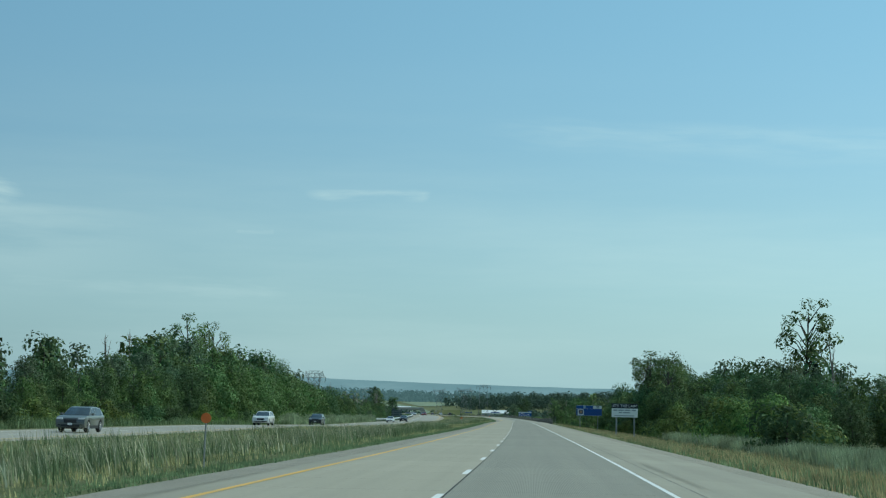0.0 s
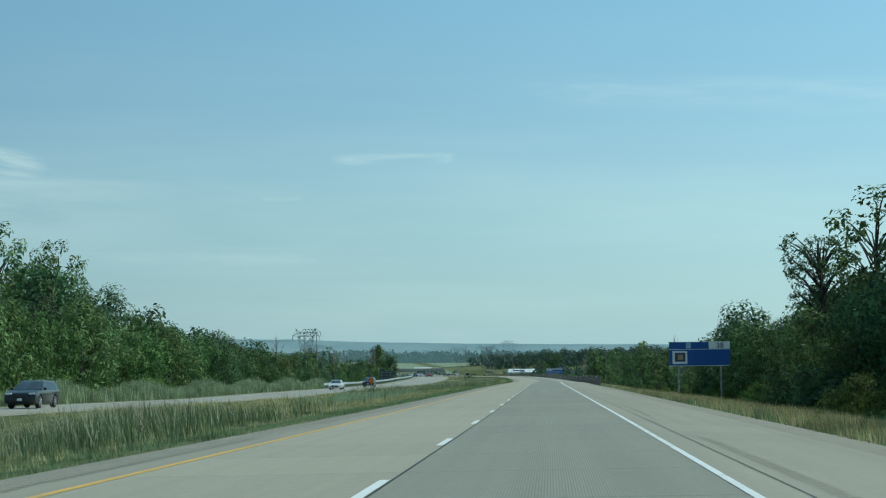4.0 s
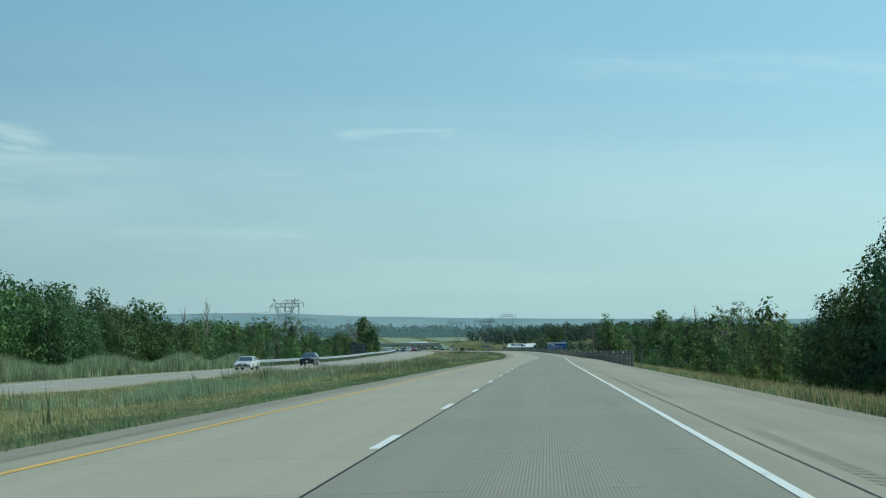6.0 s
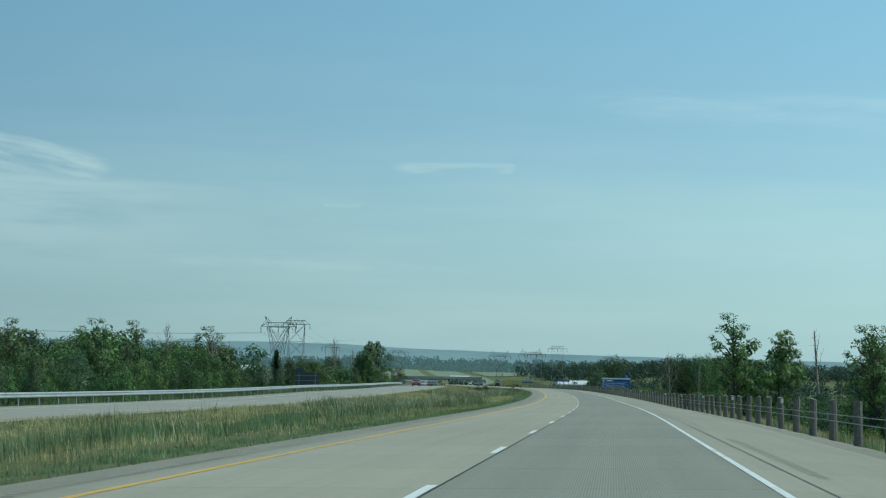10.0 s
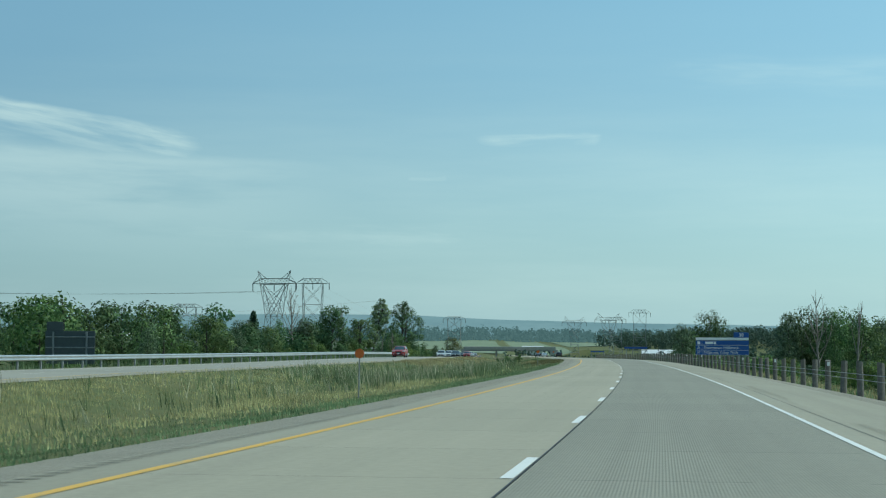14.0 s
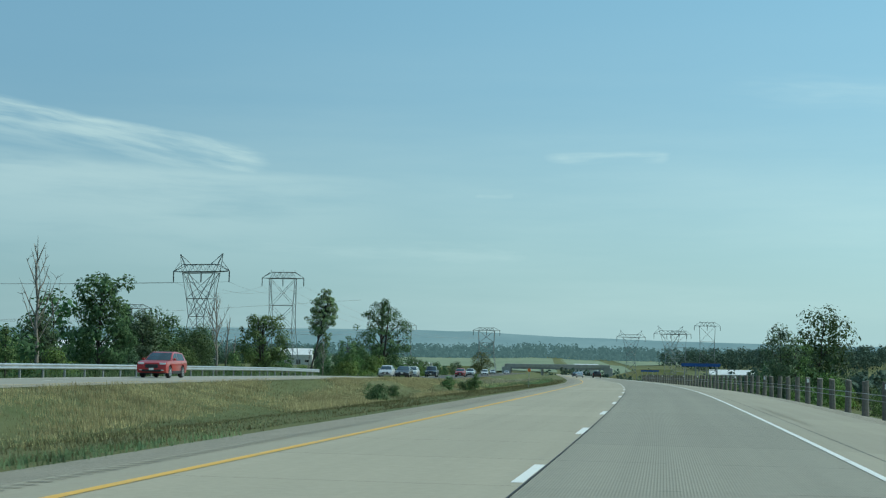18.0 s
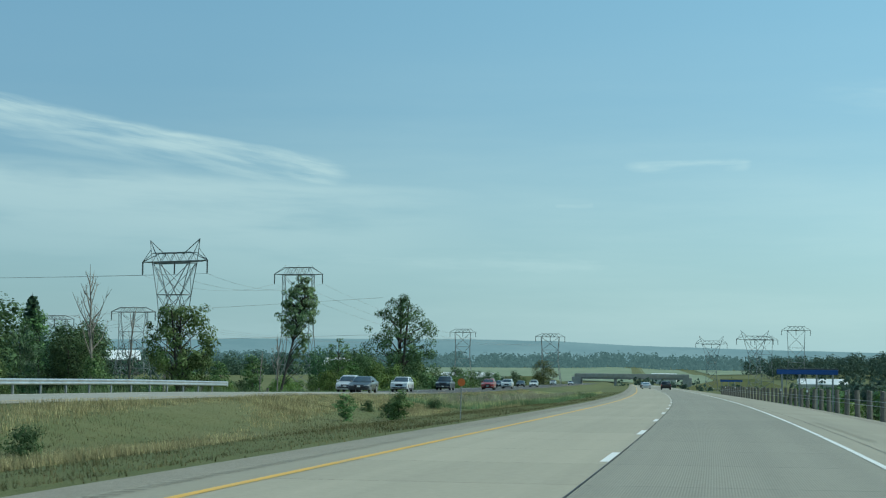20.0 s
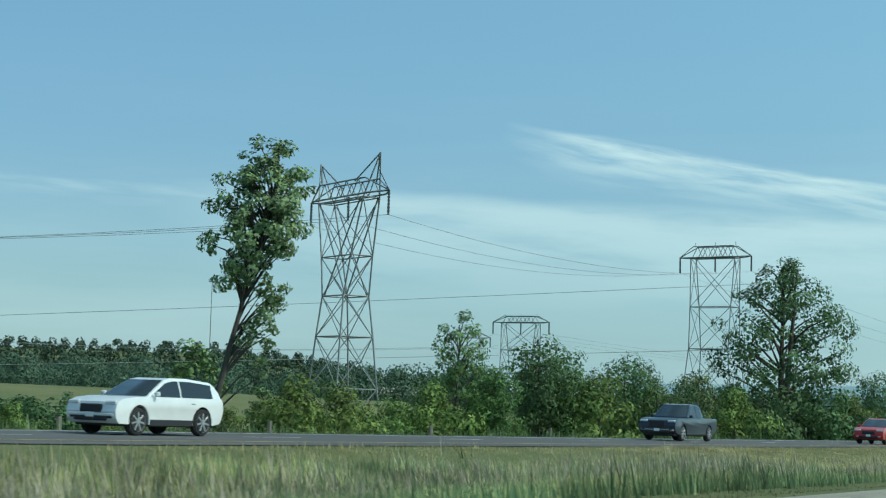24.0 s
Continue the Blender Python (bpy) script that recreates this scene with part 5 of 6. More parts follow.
def timber_post(seed):
    rs = random.Random(seed)
    bm = bmesh.new()
    bmesh.ops.create_cone(bm, cap_ends=True, segments=9, radius1=0.125, radius2=0.112, depth=1.55, matrix=Matrix.Translation((0, 0, 0.475)))
    for v in bm.verts:
        v.co.x += rs.uniform(-0.008, 0.008)
        v.co.y += rs.uniform(-0.008, 0.008)
        if v.co.z > 1:
            v.co.z += 0.25 * v.co.x
    me = bpy.data.meshes.new("timber_post")
    bm.to_mesh(me)
    bm.free()
    me.materials.append(TIMBER)
    return me


posts = [timber_post(i) for i in range(4)]
reflector_me = bpy.data.meshes.new("reflector")
_b = box(0.10, 0.012, 0.16, 0.004)
_b.to_mesh(reflector_me)
_b.free()
reflector_me.materials.append(SIGN_WHITE)
for k, s in enumerate(np.arange(327.5, 905, 4.6)):
    m = Matrix.Translation(spot(s, 6.35)) @ Matrix.Rotation(R.uniform(0, 6.28), 4, "Z") @ Matrix.Rotation(radians(R.uniform(-2.5, 2.5)), 4, "X")
    p = part("post", R.choice(posts), None, cable_rail, m=m)
    if k % 5 == 3:
        part("reflector", reflector_me, None, p, "white reflector", m=m.inverted() @ Matrix.Translation(spot(s, 6.35, 1.12) + Vector((0, -0.135, 0))) @ Matrix.Rotation(radians(along(s)), 4, "Z"))
for dz in (0.62, 0.80):
    for a in np.arange(327.5, 880, 46.0):
        ss = np.arange(a, a + 46.1, 4.6)
        pts = [tuple(spot(s, 6.20, dz)) for s in ss]
        part("cable", mesh("cable", *tube(pts, np.full(len(pts), 0.011), 4), STEEL_DULL), None, cable_rail)

for s in (812, 836, 861, 874, 888, 902):
    fence = thing("fence_post", "weathered timber fence post in the grass beyond the road", "post", "fence posts", Matrix.Translation(spot(s, -42.6)) @ Matrix.Rotation(radians(R.uniform(-3, 3)), 4, "X"))
    part("stake", R.choice(posts), None, fence)

# ---------------------------------------------------------------- signs


def lettering(name, text, size, mat, parent, x, z, y=-0.045, align="LEFT"):
    cu = bpy.data.curves.new(name, "FONT")
    cu.body, cu.size, cu.extrude, cu.align_x, cu.align_y = text, size, 0.004, align, "CENTER"
    tmp = bpy.data.objects.new(name, cu)
    scene.collection.objects.link(tmp)
    bpy.context.view_layer.update()
    me = bpy.data.meshes.new_from_object(tmp.evaluated_get(bpy.context.evaluated_depsgraph_get()))
    bpy.data.objects.remove(tmp)
    me.materials.clear()
    return part(name, me, mat, parent, m=Matrix.Translation((x, y, z)) @ Matrix.Rotation(radians(90), 4, "X"))


def panel(w, h, x, z, mat, parent, name="panel", y=0.0, thick=0.05, label="", bevel=0.02):
    return part(name, box(w, thick, h, bevel, (x, y, z)), mat, parent, label)


def sign_posts(sign, xs, top, depth=1.8, r=0.07):
    for x in xs:
        part("post", box(0.13, 0.10, top + depth, 0.015, (x, 0.09, (top - depth) / 2)), STEEL_DULL, sign)


law = thing("warning_sign", "white roadside sign with a black header on two posts", "road sign", m=placed(139.5, 8.25) @ Matrix.Translation((0, 0, 0.35)))
panel(2.30, 0.78, 0, 1.93, SIGN_WHITE, law)
header = panel(2.32, 0.42, 0, 2.545, SIGN_DARK, law, "header", -0.003)
for word, x in (("IT'S", -0.80), ("THE", -0.08), ("LAW", 0.70)):
    lettering("lettering", word, 0.34, SIGN_WHITE, law, x, 2.53, align="CENTER")
GREY_TEXT = plain("faded_lettering", (0.30, 0.33, 0.33), 0.6)
for x, z, w in ((-0.82, 2.16, 0.34), (-0.32, 2.16, 0.46), (0.26, 2.16, 0.46), (0.80, 2.16, 0.34), (-0.38, 1.95, 0.26), (0.16, 1.95, 0.60), (-0.30, 1.68, 1.2), (0.60, 1.68, 0.5)):
    panel(w, 0.12 if z > 1.9 else 0.07, x, z, GREY_TEXT, law, "text_bar", -0.028, 0.006, bevel=0)
sign_posts(law, (-0.72, 0.86), 2.5)

logo = thing("service_sign", "blue service sign with one logo panel and a white exit tab", "road sign", m=placed(245.2, 10.0, scale=0.79) @ Matrix.Translation((0, 0, 0.80)))
panel(5.0, 1.36, 0, 2.75, BLUE, logo)
panel(3.25, 0.60, -0.875, 3.77, BLUE, logo, "header")
tab = panel(1.72, 0.60, 1.64, 3.77, SIGN_WHITE, logo, "exit_tab", label="white exit number tab")
lettering("exit_number", "38", 0.62, SIGN_DARK, logo, 1.70, 3.74, align="CENTER")
for x, z, w, h in ((0, 3.445, 4.96, 0.035), (0, 2.085, 4.96, 0.035), (0, 4.06, 4.96, 0.03)):
    panel(w, h, x, z, SIGN_WHITE, logo, "border_line", -0.03, 0.006, bevel=0)
panel(0.42, 0.5, -0.9, 3.77, plain("pale_blue_mark", (0.30, 0.42, 0.55), 0.5), logo, "symbol", -0.03, 0.006, bevel=0)
panel(1.22, 1.06, -1.62, 2.77, SIGN_WHITE, logo, "logo_board", -0.035, 0.012)
panel(0.86, 0.74, -1.60, 2.80, plain("logo_navy", (0.05, 0.06, 0.12), 0.5), logo, "logo_field", -0.045, 0.006, bevel=0)
panel(0.44, 0.42, -1.58, 2.80, plain("logo_tan", (0.42, 0.26, 0.14), 0.5), logo, "logo_shape", -0.05, 0.006, bevel=0)
sign_posts(logo, (-1.75, 1.75), 3.2, 2.6)

guide = thing("attraction_sign", "blue attractions sign with white lettering and an exit tab", "road sign", m=placed(645, 8.75) @ Matrix.Translation((0, 0, 0.62)))
panel(5.3, 0.26, 0, 2.76, SIGN_WHITE, guide, "header", label="white header strip")
for i, z in enumerate((2.36, 1.86, 1.38)):
    panel(5.3, 0.46, 0, z, BLUE, guide, "panel")
    panel(5.26, 0.028, 0, z - 0.235, SIGN_WHITE, guide, "border_line", -0.03, 0.006, bevel=0)
for x, w in ((-1.3, 0.8), (-0.72, 0.22)):
    panel(w, 0.24, x, 2.36, SIGN_WHITE, guide, "text_bar", -0.03, 0.006, bevel=0)
panel(0.3, 0.3, -2.35, 2.36, SIGN_WHITE, guide, "symbol", -0.03, 0.006, bevel=0.02)
lettering("letter", "A", 0.46, SIGN_WHITE, guide, -2.36, 1.86, align="CENTER")
lettering("letter", "H", 0.40, SIGN_WHITE, guide, -2.36, 1.38, align="CENTER")
lettering("lettering", "Downtown Millbrook", 0.40, SIGN_WHITE, guide, -1.85, 1.86)
lettering("lettering", "Millbrook Valley Trails", 0.38, SIGN_WHITE, guide, -1.85, 1.38)
panel(0.012, 1.4, -2.02, 1.86, SIGN_WHITE, guide, "divider", -0.031, 0.006, bevel=0)
panel(1.5, 0.52, 1.9, 3.16, BLUE, guide, "exit_tab")
lettering("exit_number", "38", 0.5, SIGN_WHITE, guide, 1.9, 3.14, align="CENTER")
sign_posts(guide, (-1.7, 1.7), 2.6, 3.2)

for s, lat, raised, wide in ((802, 8.4, 0.7, 4.6), (1000, 13.4, 1.6, 4.4)):
    low = thing("directory_sign", "long low blue sign on four posts behind the guide rail", "road sign", "low blue signs", placed(s, lat) @ Matrix.Translation((0, 0, raised)))
    panel(wide, 0.36, 0, 2.15, BLUE, low)
    panel(wide, 0.10, 0, 2.39, SIGN_BACK, low, "rim")
    sign_posts(low, (-1.9, -0.6, 0.7, 1.9), 2.1, 3.0)

back = thing("road_sign", "back of a large guide sign on two posts", "road sign", m=placed(599, -43.3, -0.5, 180))
panel(3.9, 2.5, 0, 2.9, SIGN_BACK, back)
panel(1.3, 0.7, 1.2, 4.5, SIGN_BACK, back, "exit_tab")
for z in (2.1, 2.9, 3.7):
    panel(3.8, 0.09, 0, z, STEEL_DULL, back, "stiffener", 0.06, 0.06, bevel=0.01)
sign_posts(back, (-1.3, 1.3), 4.1, 1.0, 0.09)


def marker(s):
    """A thin post in the median with a round orange plate."""
    ob = thing("median_marker", "orange reflector plate on a thin steel post in the grass", "marker post", "median markers", placed(s, -9.2, 0, R.uniform(-8, 8)))
    part("post", bar((0, 0, -0.4), (0.04, 0, 1.35), 0.022, 0.022), STEEL_DULL, ob)
    bm = bmesh.new()
    bmesh.ops.create_cone(bm, cap_ends=True, segments=8, radius1=0.145, radius2=0.145, depth=0.012, matrix=Matrix.Translation((0.04, -0.03, 1.36)) @ Matrix.Rotation(radians(90), 4, "X"))
    part("plate", bm, ORANGE, ob, "orange reflector plate")
    return ob


for s in (41.4, 223, 530, 625, 736):
    marker(s)
small = thing("delineator", "small triangular plate on a steel post at the rail's end", "marker post", m=placed(326, 7.0))
part("post", bar((0, 0, -0.4), (0, 0, 1.5), 0.025), STEEL_DULL, small)
bm = bmesh.new()
bmesh.ops.create_cone(bm, cap_ends=True, segments=3, radius1=0.2, radius2=0.2, depth=0.012, matrix=Matrix.Translation((0, -0.03, 1.5)) @ Matrix.Rotation(radians(90), 4, "X") @ Matrix.Rotation(radians(-90), 4, "Z"))
part("plate", bm, SIGN_BACK, small)

# ---------------------------------------------------------------- pylons


def member(a, b, w=0.10):
    return tube([a, b], [w, w], 4)


def lattice(levels, w=0.09, cross_bars=True):
    """Legs, belts and crossed braces of a four-legged tower: levels of (height, half width, half depth)."""
    out = []
    corner = lambda L, i: np.array([L[1] * (1, 1, -1, -1)[i], L[2] * (1, -1, -1, 1)[i], L[0]])
    for lo, hi in zip(levels, levels[1:]):
        for i in range(4):
            j = (i + 1) % 4
            out.append(member(corner(lo, i), corner(hi, i), w * 1.25))
            out.append(member(corner(hi, i), corner(hi, j), w * 0.9))
            out.append(member(corner(lo, i), corner(hi, j), w * 0.75))
            out.append(member(corner(lo, j), corner(hi, i), w * 0.75))
            if cross_bars:
                m_ = (corner(lo, i) + corner(hi, i)) / 2
                n_ = (corner(lo, j) + corner(hi, j)) / 2
                out.append(member(m_, (corner(lo, i) + corner(hi, j)) / 2, w * 0.5))
                out.append(member(n_, (corner(lo, j) + corner(hi, i)) / 2, w * 0.5))
    return out


INSULATOR = plain("insulator_glass", (0.05, 0.06, 0.06), 0.3, 0, 0.1)


def pylon(kind, x, y, top, ground_z, turn, label, scale_to=None):
    """A horned waisted tower or a flat-topped tower. Returns the ends of its insulators."""
    H = top - ground_z
    ob = thing("pylon", label, "pylon", "transmission towers", Matrix.Translation((x, y, ground_z)) @ Matrix.Rotation(radians(turn), 4, "Z"))
    k = H / 28.3
    if kind == "horned":
        body = [(0, 3.2, 2.7), (5.0 * k, 2.8, 2.2), (10.2 * k, 2.4, 1.8), (14.3 * k, 2.1, 1.4), (18.3 * k, 2.9, 1.2), (24.0 * k, 4.4, 0.9)]
        pieces = lattice(body, 0.075, False)
        arm, tip, peak = 24.4 * k, 7.65, [(-5.85, 28.3 * k), (5.85, 28.3 * k)]
        for y_ in (-1.2, 1.2):
            for sx in (-1, 1):
                pieces += [member((sx * 4.4, y_ * 0.75, 24 * k), (sx * 5.85, 0, 28.3 * k), 0.08), member((sx * 3.2, y_, 25.6 * k), (sx * 5.85, 0, 28.3 * k), 0.08), member((sx * 7.65, 0, arm), (sx * 5.7, 0, 26.6 * k), 0.06),
                           member((sx * 2.1, y_, 14.3 * k), (-sx * 4.0, y_ * 0.8, 24 * k), 0.09)]
        half_top = 4.4
    else:
        body = [(0, 4.6, 3.2), (6.0 * k, 4.0, 2.6), (13.0 * k, 3.3, 2.0), (19.0 * k, 3.4, 1.5), (26.0 * k, 3.7, 0.9)]
        pieces = lattice(body, 0.07, False)
        arm, tip = 26.2 * k, 6.05
        half_top = 3.4
    near = y < 1120
    if near:
        for v_, f_ in pieces:
            run = np.abs(v_[0] - v_[-1])
            part("leg" if run[2] > 2.5 * max(run[0], run[1]) else "belt" if run[2] < 0.4 else "brace", mesh("lattice_bar", v_, f_, LATTICE), None, ob)
    else:
        part("tower_body", mesh("tower_body", *joined(pieces), LATTICE), None, ob)["kind"] = "stuff"
    beam = []
    for y_ in (-1.0, 1.0):
        beam += [member((-tip, 0, arm), (-half_top - 1, y_, arm - 0.1), 0.09), member((tip, 0, arm), (half_top + 1, y_, arm - 0.1), 0.09), member((-half_top - 1, y_, arm - 0.1), (half_top + 1, y_, arm - 0.1), 0.09),
                 member((-half_top, y_ * 0.8, arm + 1.5 * k), (half_top, y_ * 0.8, arm + 1.5 * k), 0.08), member((-tip, 0, arm), (-half_top, y_ * 0.8, arm + 1.5 * k), 0.07), member((tip, 0, arm), (half_top, y_ * 0.8, arm + 1.5 * k), 0.07)]
        n = 8
        for i in range(n):
            x0, x1 = -half_top + 2 * half_top * i / n, -half_top + 2 * half_top * (i + 1) / n
            lo, hi = (arm - 0.1, arm + 1.5 * k) if i % 2 == 0 else (arm + 1.5 * k, arm - 0.1)
            beam.append(member((x0, y_ * 0.9, lo), (x1, y_ * 0.9, hi), 0.06))
    if kind == "flat":
        for sx in (-half_top, 0, half_top):
            beam.append(member((sx, 0, arm + 1.5 * k), (sx, 0, H), 0.05))
    if near:
        for v_, f_ in beam:
            part("arm_bar", mesh("arm_bar", v_, f_, LATTICE), None, ob)
    else:
        part("cross_arm", mesh("cross_arm", *joined(beam), LATTICE), None, ob)["kind"] = "stuff"
    ends = []
    for sx in (-tip + 0.05, 0, tip - 0.05):
        zz = np.linspace(arm, arm - 2.3, 15)
        part("insulator", mesh("insulator", *tube(np.stack([np.full(15, sx), np.zeros(15), zz], -1), [0.10 if i % 2 else 0.16 for i in range(15)], 6), INSULATOR), None, ob)
        ends.append(ob.matrix_basis @ Vector((sx, 0, arm - 2.3)))
    if kind == "horned":
        ends += [ob.matrix_basis @ Vector((px, 0, pz)) for px, pz in peak]
    return ends


def wire(a, b, sag, r=0.022):
    a, b = np.array(a), np.array(b)
    u = np.linspace(0, 1, 17)
    p = a + (b - a) * u[:, None]
    p[:, 2] -= 4 * sag * u * (1 - u)
    v, f = tube(p, np.full(17, r), 4)
    ob = new("power_line", mesh("power_line", v, f, STEEL_DULL))
    return tagged(ob, "dark overhead conductor hanging between pylons", "power line", "power lines")


def ground_at(x, y):
    """Height of the ground under a place."""
    d = (LINE_X - x) ** 2 + (LINE_Y - y) ** 2
    i = int(np.argmin(d))
    h = radians(HEAD[i])
    lat = (x - LINE_X[i]) * math.cos(h) + (y - LINE_Y[i]) * math.sin(h)
    return float(level(LINE_S[i], lat))


mast_z = ground_at(-534, 1277)
mast = thing("radio_mast", "thin steel radio mast beyond the fields", "mast", m=Matrix.Translation((-534, 1277, mast_z)))
part("pole", bar((0, 0, -0.5), (0, 0, 25.0 - mast_z), 0.28, 0.16, 6), STEEL_DULL, mast)
part("antenna", bar((-2.2, 0, 24.6 - mast_z), (2.2, 0, 24.6 - mast_z), 0.14, 0.14, 5), STEEL_DULL, mast)
TOWERS = [("horned", -135.8, 928.1, 4.5, -18), ("flat", -150.1, 1026.7, 5.6, 2), ("flat", -207.6, 1055.8, -3.4, 8), ("flat", -258, 1104, -4.6, 10), ("flat", -146, 1307, -6.9, 5), ("flat", -50, 1359, -2.4, 4), ("horned", -95, 1453, -6.4, 6), ("flat", -204, 1387, -4.0, 10), ("flat", -66, 1400, -6.5, 4), ("horned", -66.5, 1348, -5.0, 4)]
ends = [pylon(kind, x, y, top, ground_at(x, y) - 0.2, turn, "tall horned steel lattice pylon beyond the field" if kind == "horned" else "flat-topped steel lattice pylon carrying power lines") for kind, x, y, top, turn in TOWERS]
for i in range(3):
    wire(ends[0][i], ends[1][i], 2.2)
    wire(ends[1][i], ends[4][i], 6.0)
    wire(ends[0][i], Vector((-330 + 5 * i, 872 + 9 * i, 3)), 3.0)
    wire(ends[3][i], Vector((-420, 1010 + 6 * i, -6)), 3)
    wire(ends[2][i], ends[3][i], 1.2)
    wire(ends[2][i], ends[7][i], 4.0)

wire((-420, 978.5, -18.9), (-120, 1004, -11.0), 0.6, 0.035).data.materials[0] = STEEL
wire((-262, 855, -17.0), (-118, 992, -3.4), 0.6, 0.03)

# ---------------------------------------------------------------- buildings and the overpass


def barn(name, x, y, base, length, depth, wall_h, roof_h, turn, roof, wall, label, category="barn", doors=2):
    ob = thing(name, label, category, m=Matrix.Translation((x, y, base)) @ Matrix.Rotation(radians(turn), 4, "Z"))
    part("wall", box(length, depth, wall_h + 1.5, 0.03, (0, 0, (wall_h - 1.5) / 2)), wall, ob)
    l, d = length / 2 + 0.5, depth / 2 + 0.5
    v = [(-l, -d, wall_h - 0.1), (l, -d, wall_h - 0.1), (l, 0, wall_h + roof_h), (-l, 0, wall_h + roof_h), (-l, d, wall_h - 0.1), (l, d, wall_h - 0.1)]
    v += [(a, b, c - 0.18) for a, b, c in v]
    f = [(0, 1, 2, 3), (3, 2, 5, 4), (7, 6, 9, 8), (8, 9, 10, 11), (0, 6, 7, 1), (4, 5, 11, 10), (0, 3, 9, 6), (3, 4, 10, 9), (1, 7, 8, 2), (2, 8, 11, 5)]
    part("roof", mesh("roof", np.array(v), f, roof), None, ob)
    for sx in (-1, 1):
        g = [(sx * length / 2, -depth / 2, wall_h - 0.02), (sx * length / 2, depth / 2, wall_h - 0.02), (sx * length / 2, 0, wall_h + roof_h - 0.2)]
        part("gable", mesh("gable", np.array(g + [(a - sx * 0.15, b, c) for a, b, c in g]), [(0, 1, 2), (5, 4, 3), (0, 3, 4, 1), (1, 4, 5, 2), (2, 5, 3, 0)], wall), None, ob)
    for i in range(doors):
        xx = -length / 2 + length * (i + 0.5) / doors
        part("door" if i % 2 == 0 else "window", box(min(2.4, length / doors * 0.5), 0.08, 2.4 if i % 2 == 0 else 1.1, 0.02, (xx, -depth / 2 - 0.03, 1.25 if i % 2 == 0 else 1.7)), WALL_DARK if i % 2 == 0 else GLASS_DARK, ob)
    return ob


barn("barn", -302, 1211, ground_at(-302, 1211) + 0.9, 34, 14, 4.3, 3.4, 30, ROOF_WHITE, WALL_GREY, "long barn with a white metal roof and grey board walls", doors=5)
barn("farmhouse", -349, 1192, ground_at(-349, 1192), 20, 9, 2.7, 2.2, 28, ROOF_TAN, WALL_GREY, "low house with a grey roof among trees", "house", 5)
barn("shed", -152, 878, ground_at(-152, 878), 9, 7, 2.3, 1.6, 20, ROOF_GREY, WALL_RED, "small red shed with a pale roof among trees", "shed", 3)
barn("white_barn", -256, 1368, ground_at(-256, 1368), 18, 12, 5.0, 3.0, 12, ROOF_WHITE, WALL_PALE, "white-roofed barn beyond the pylons", doors=4)
barn("farm_building", -215, 1440, ground_at(-215, 1440), 26, 12, 3.5, 2.6, 8, ROOF_WHITE, WALL_PALE, "white-roofed farm building in the valley", doors=4)
barn("farm_building", -46, 1575, ground_at(-46, 1575), 26, 12, 4.5, 2.8, 6, ROOF_WHITE, WALL_PALE, "white-roofed farm building in the valley", doors=4)
barn("house", -150, 1700, ground_at(-150, 1700), 16, 10, 5.0, 3.0, 4, ROOF_WHITE, WALL_PALE, "white farmhouse in the valley", "house", 4)
barn("farm_building", 60, 1500, ground_at(60, 1500), 22, 12, 4.5, 2.8, 0, ROOF_WHITE, WALL_PALE, "white-roofed farm building in the valley", doors=4)

over = thing("overpass", "concrete road bridge over both carriageways", "bridge", m=Matrix.Translation((-146, 1532, -26.6)) @ Matrix.Rotation(radians(6), 4, "Z"))
part("deck", box(62, 11, 0.9, 0.05, (0, 0, -1.5)), CONCRETE, over)
for y_ in (-5.4, 5.4):
    part("parapet", box(62, 0.35, 1.1, 0.04, (0, y_, -0.55)), CONCRETE, over)
    part("girder", box(61, 0.6, 1.0, 0.04, (0, y_ * 0.8, -2.4)), STEEL_DULL, over)
for x_ in (-9, 9):
    for y_ in (-3.5, 3.5):
        part("pier", bar((x_, y_, -10), (x_, y_, -2.6), 0.6, 0.6, 12), CONCRETE, over)
for sx in (-1, 1):
    part("abutment", box(5, 11, 7, 0.1, (sx * 30, 0, -5.2)), CONCRETE, over)
for sx in (-1, 1):
    bank = bmesh.new()
    bmesh.ops.create_cone(bank, cap_ends=True, segments=4, radius1=40, radius2=9, depth=8.0, matrix=Matrix.Translation((sx * 58, 0, -5.9)) @ Matrix.Diagonal((1.4, 0.55, 1, 1)) @ Matrix.Rotation(radians(45), 4, "Z"))
    part("embankment", bank, TURF, over, "grass embankment")

# the slabs of the passing lane, each with open joints
for k in range(200):
    part("slab", ribbon("slab", 4.5 * k + 0.009, 4.5 * k + 4.491, [-5.6, -1.88], [0.0, 0.0], LANE_L, 2.2409), None, road)
# ---------------------------------------------------------------- vehicles
TYRE = plain("tyre_rubber", (0.02, 0.02, 0.02), 0.85, 0, 0.1)
RIM = plain("alloy_rim", (0.42, 0.43, 0.44), 0.35, 0.7, 0.1)
CAR_GLASS = plain("tinted_car_glass", (0.014, 0.018, 0.022), 0.06, 0, 0.05, spec=0.7)
TRIM = plain("black_trim", (0.018, 0.018, 0.02), 0.5)
LAMP = plain("headlamp_lens", (0.7, 0.72, 0.74), 0.12, 0.2, 0.05)
TAIL = plain("tail_lamp", (0.35, 0.02, 0.02), 0.2)
CHROME = plain("chrome_trim", (0.6, 0.6, 0.6), 0.2, 0.9, 0.05)


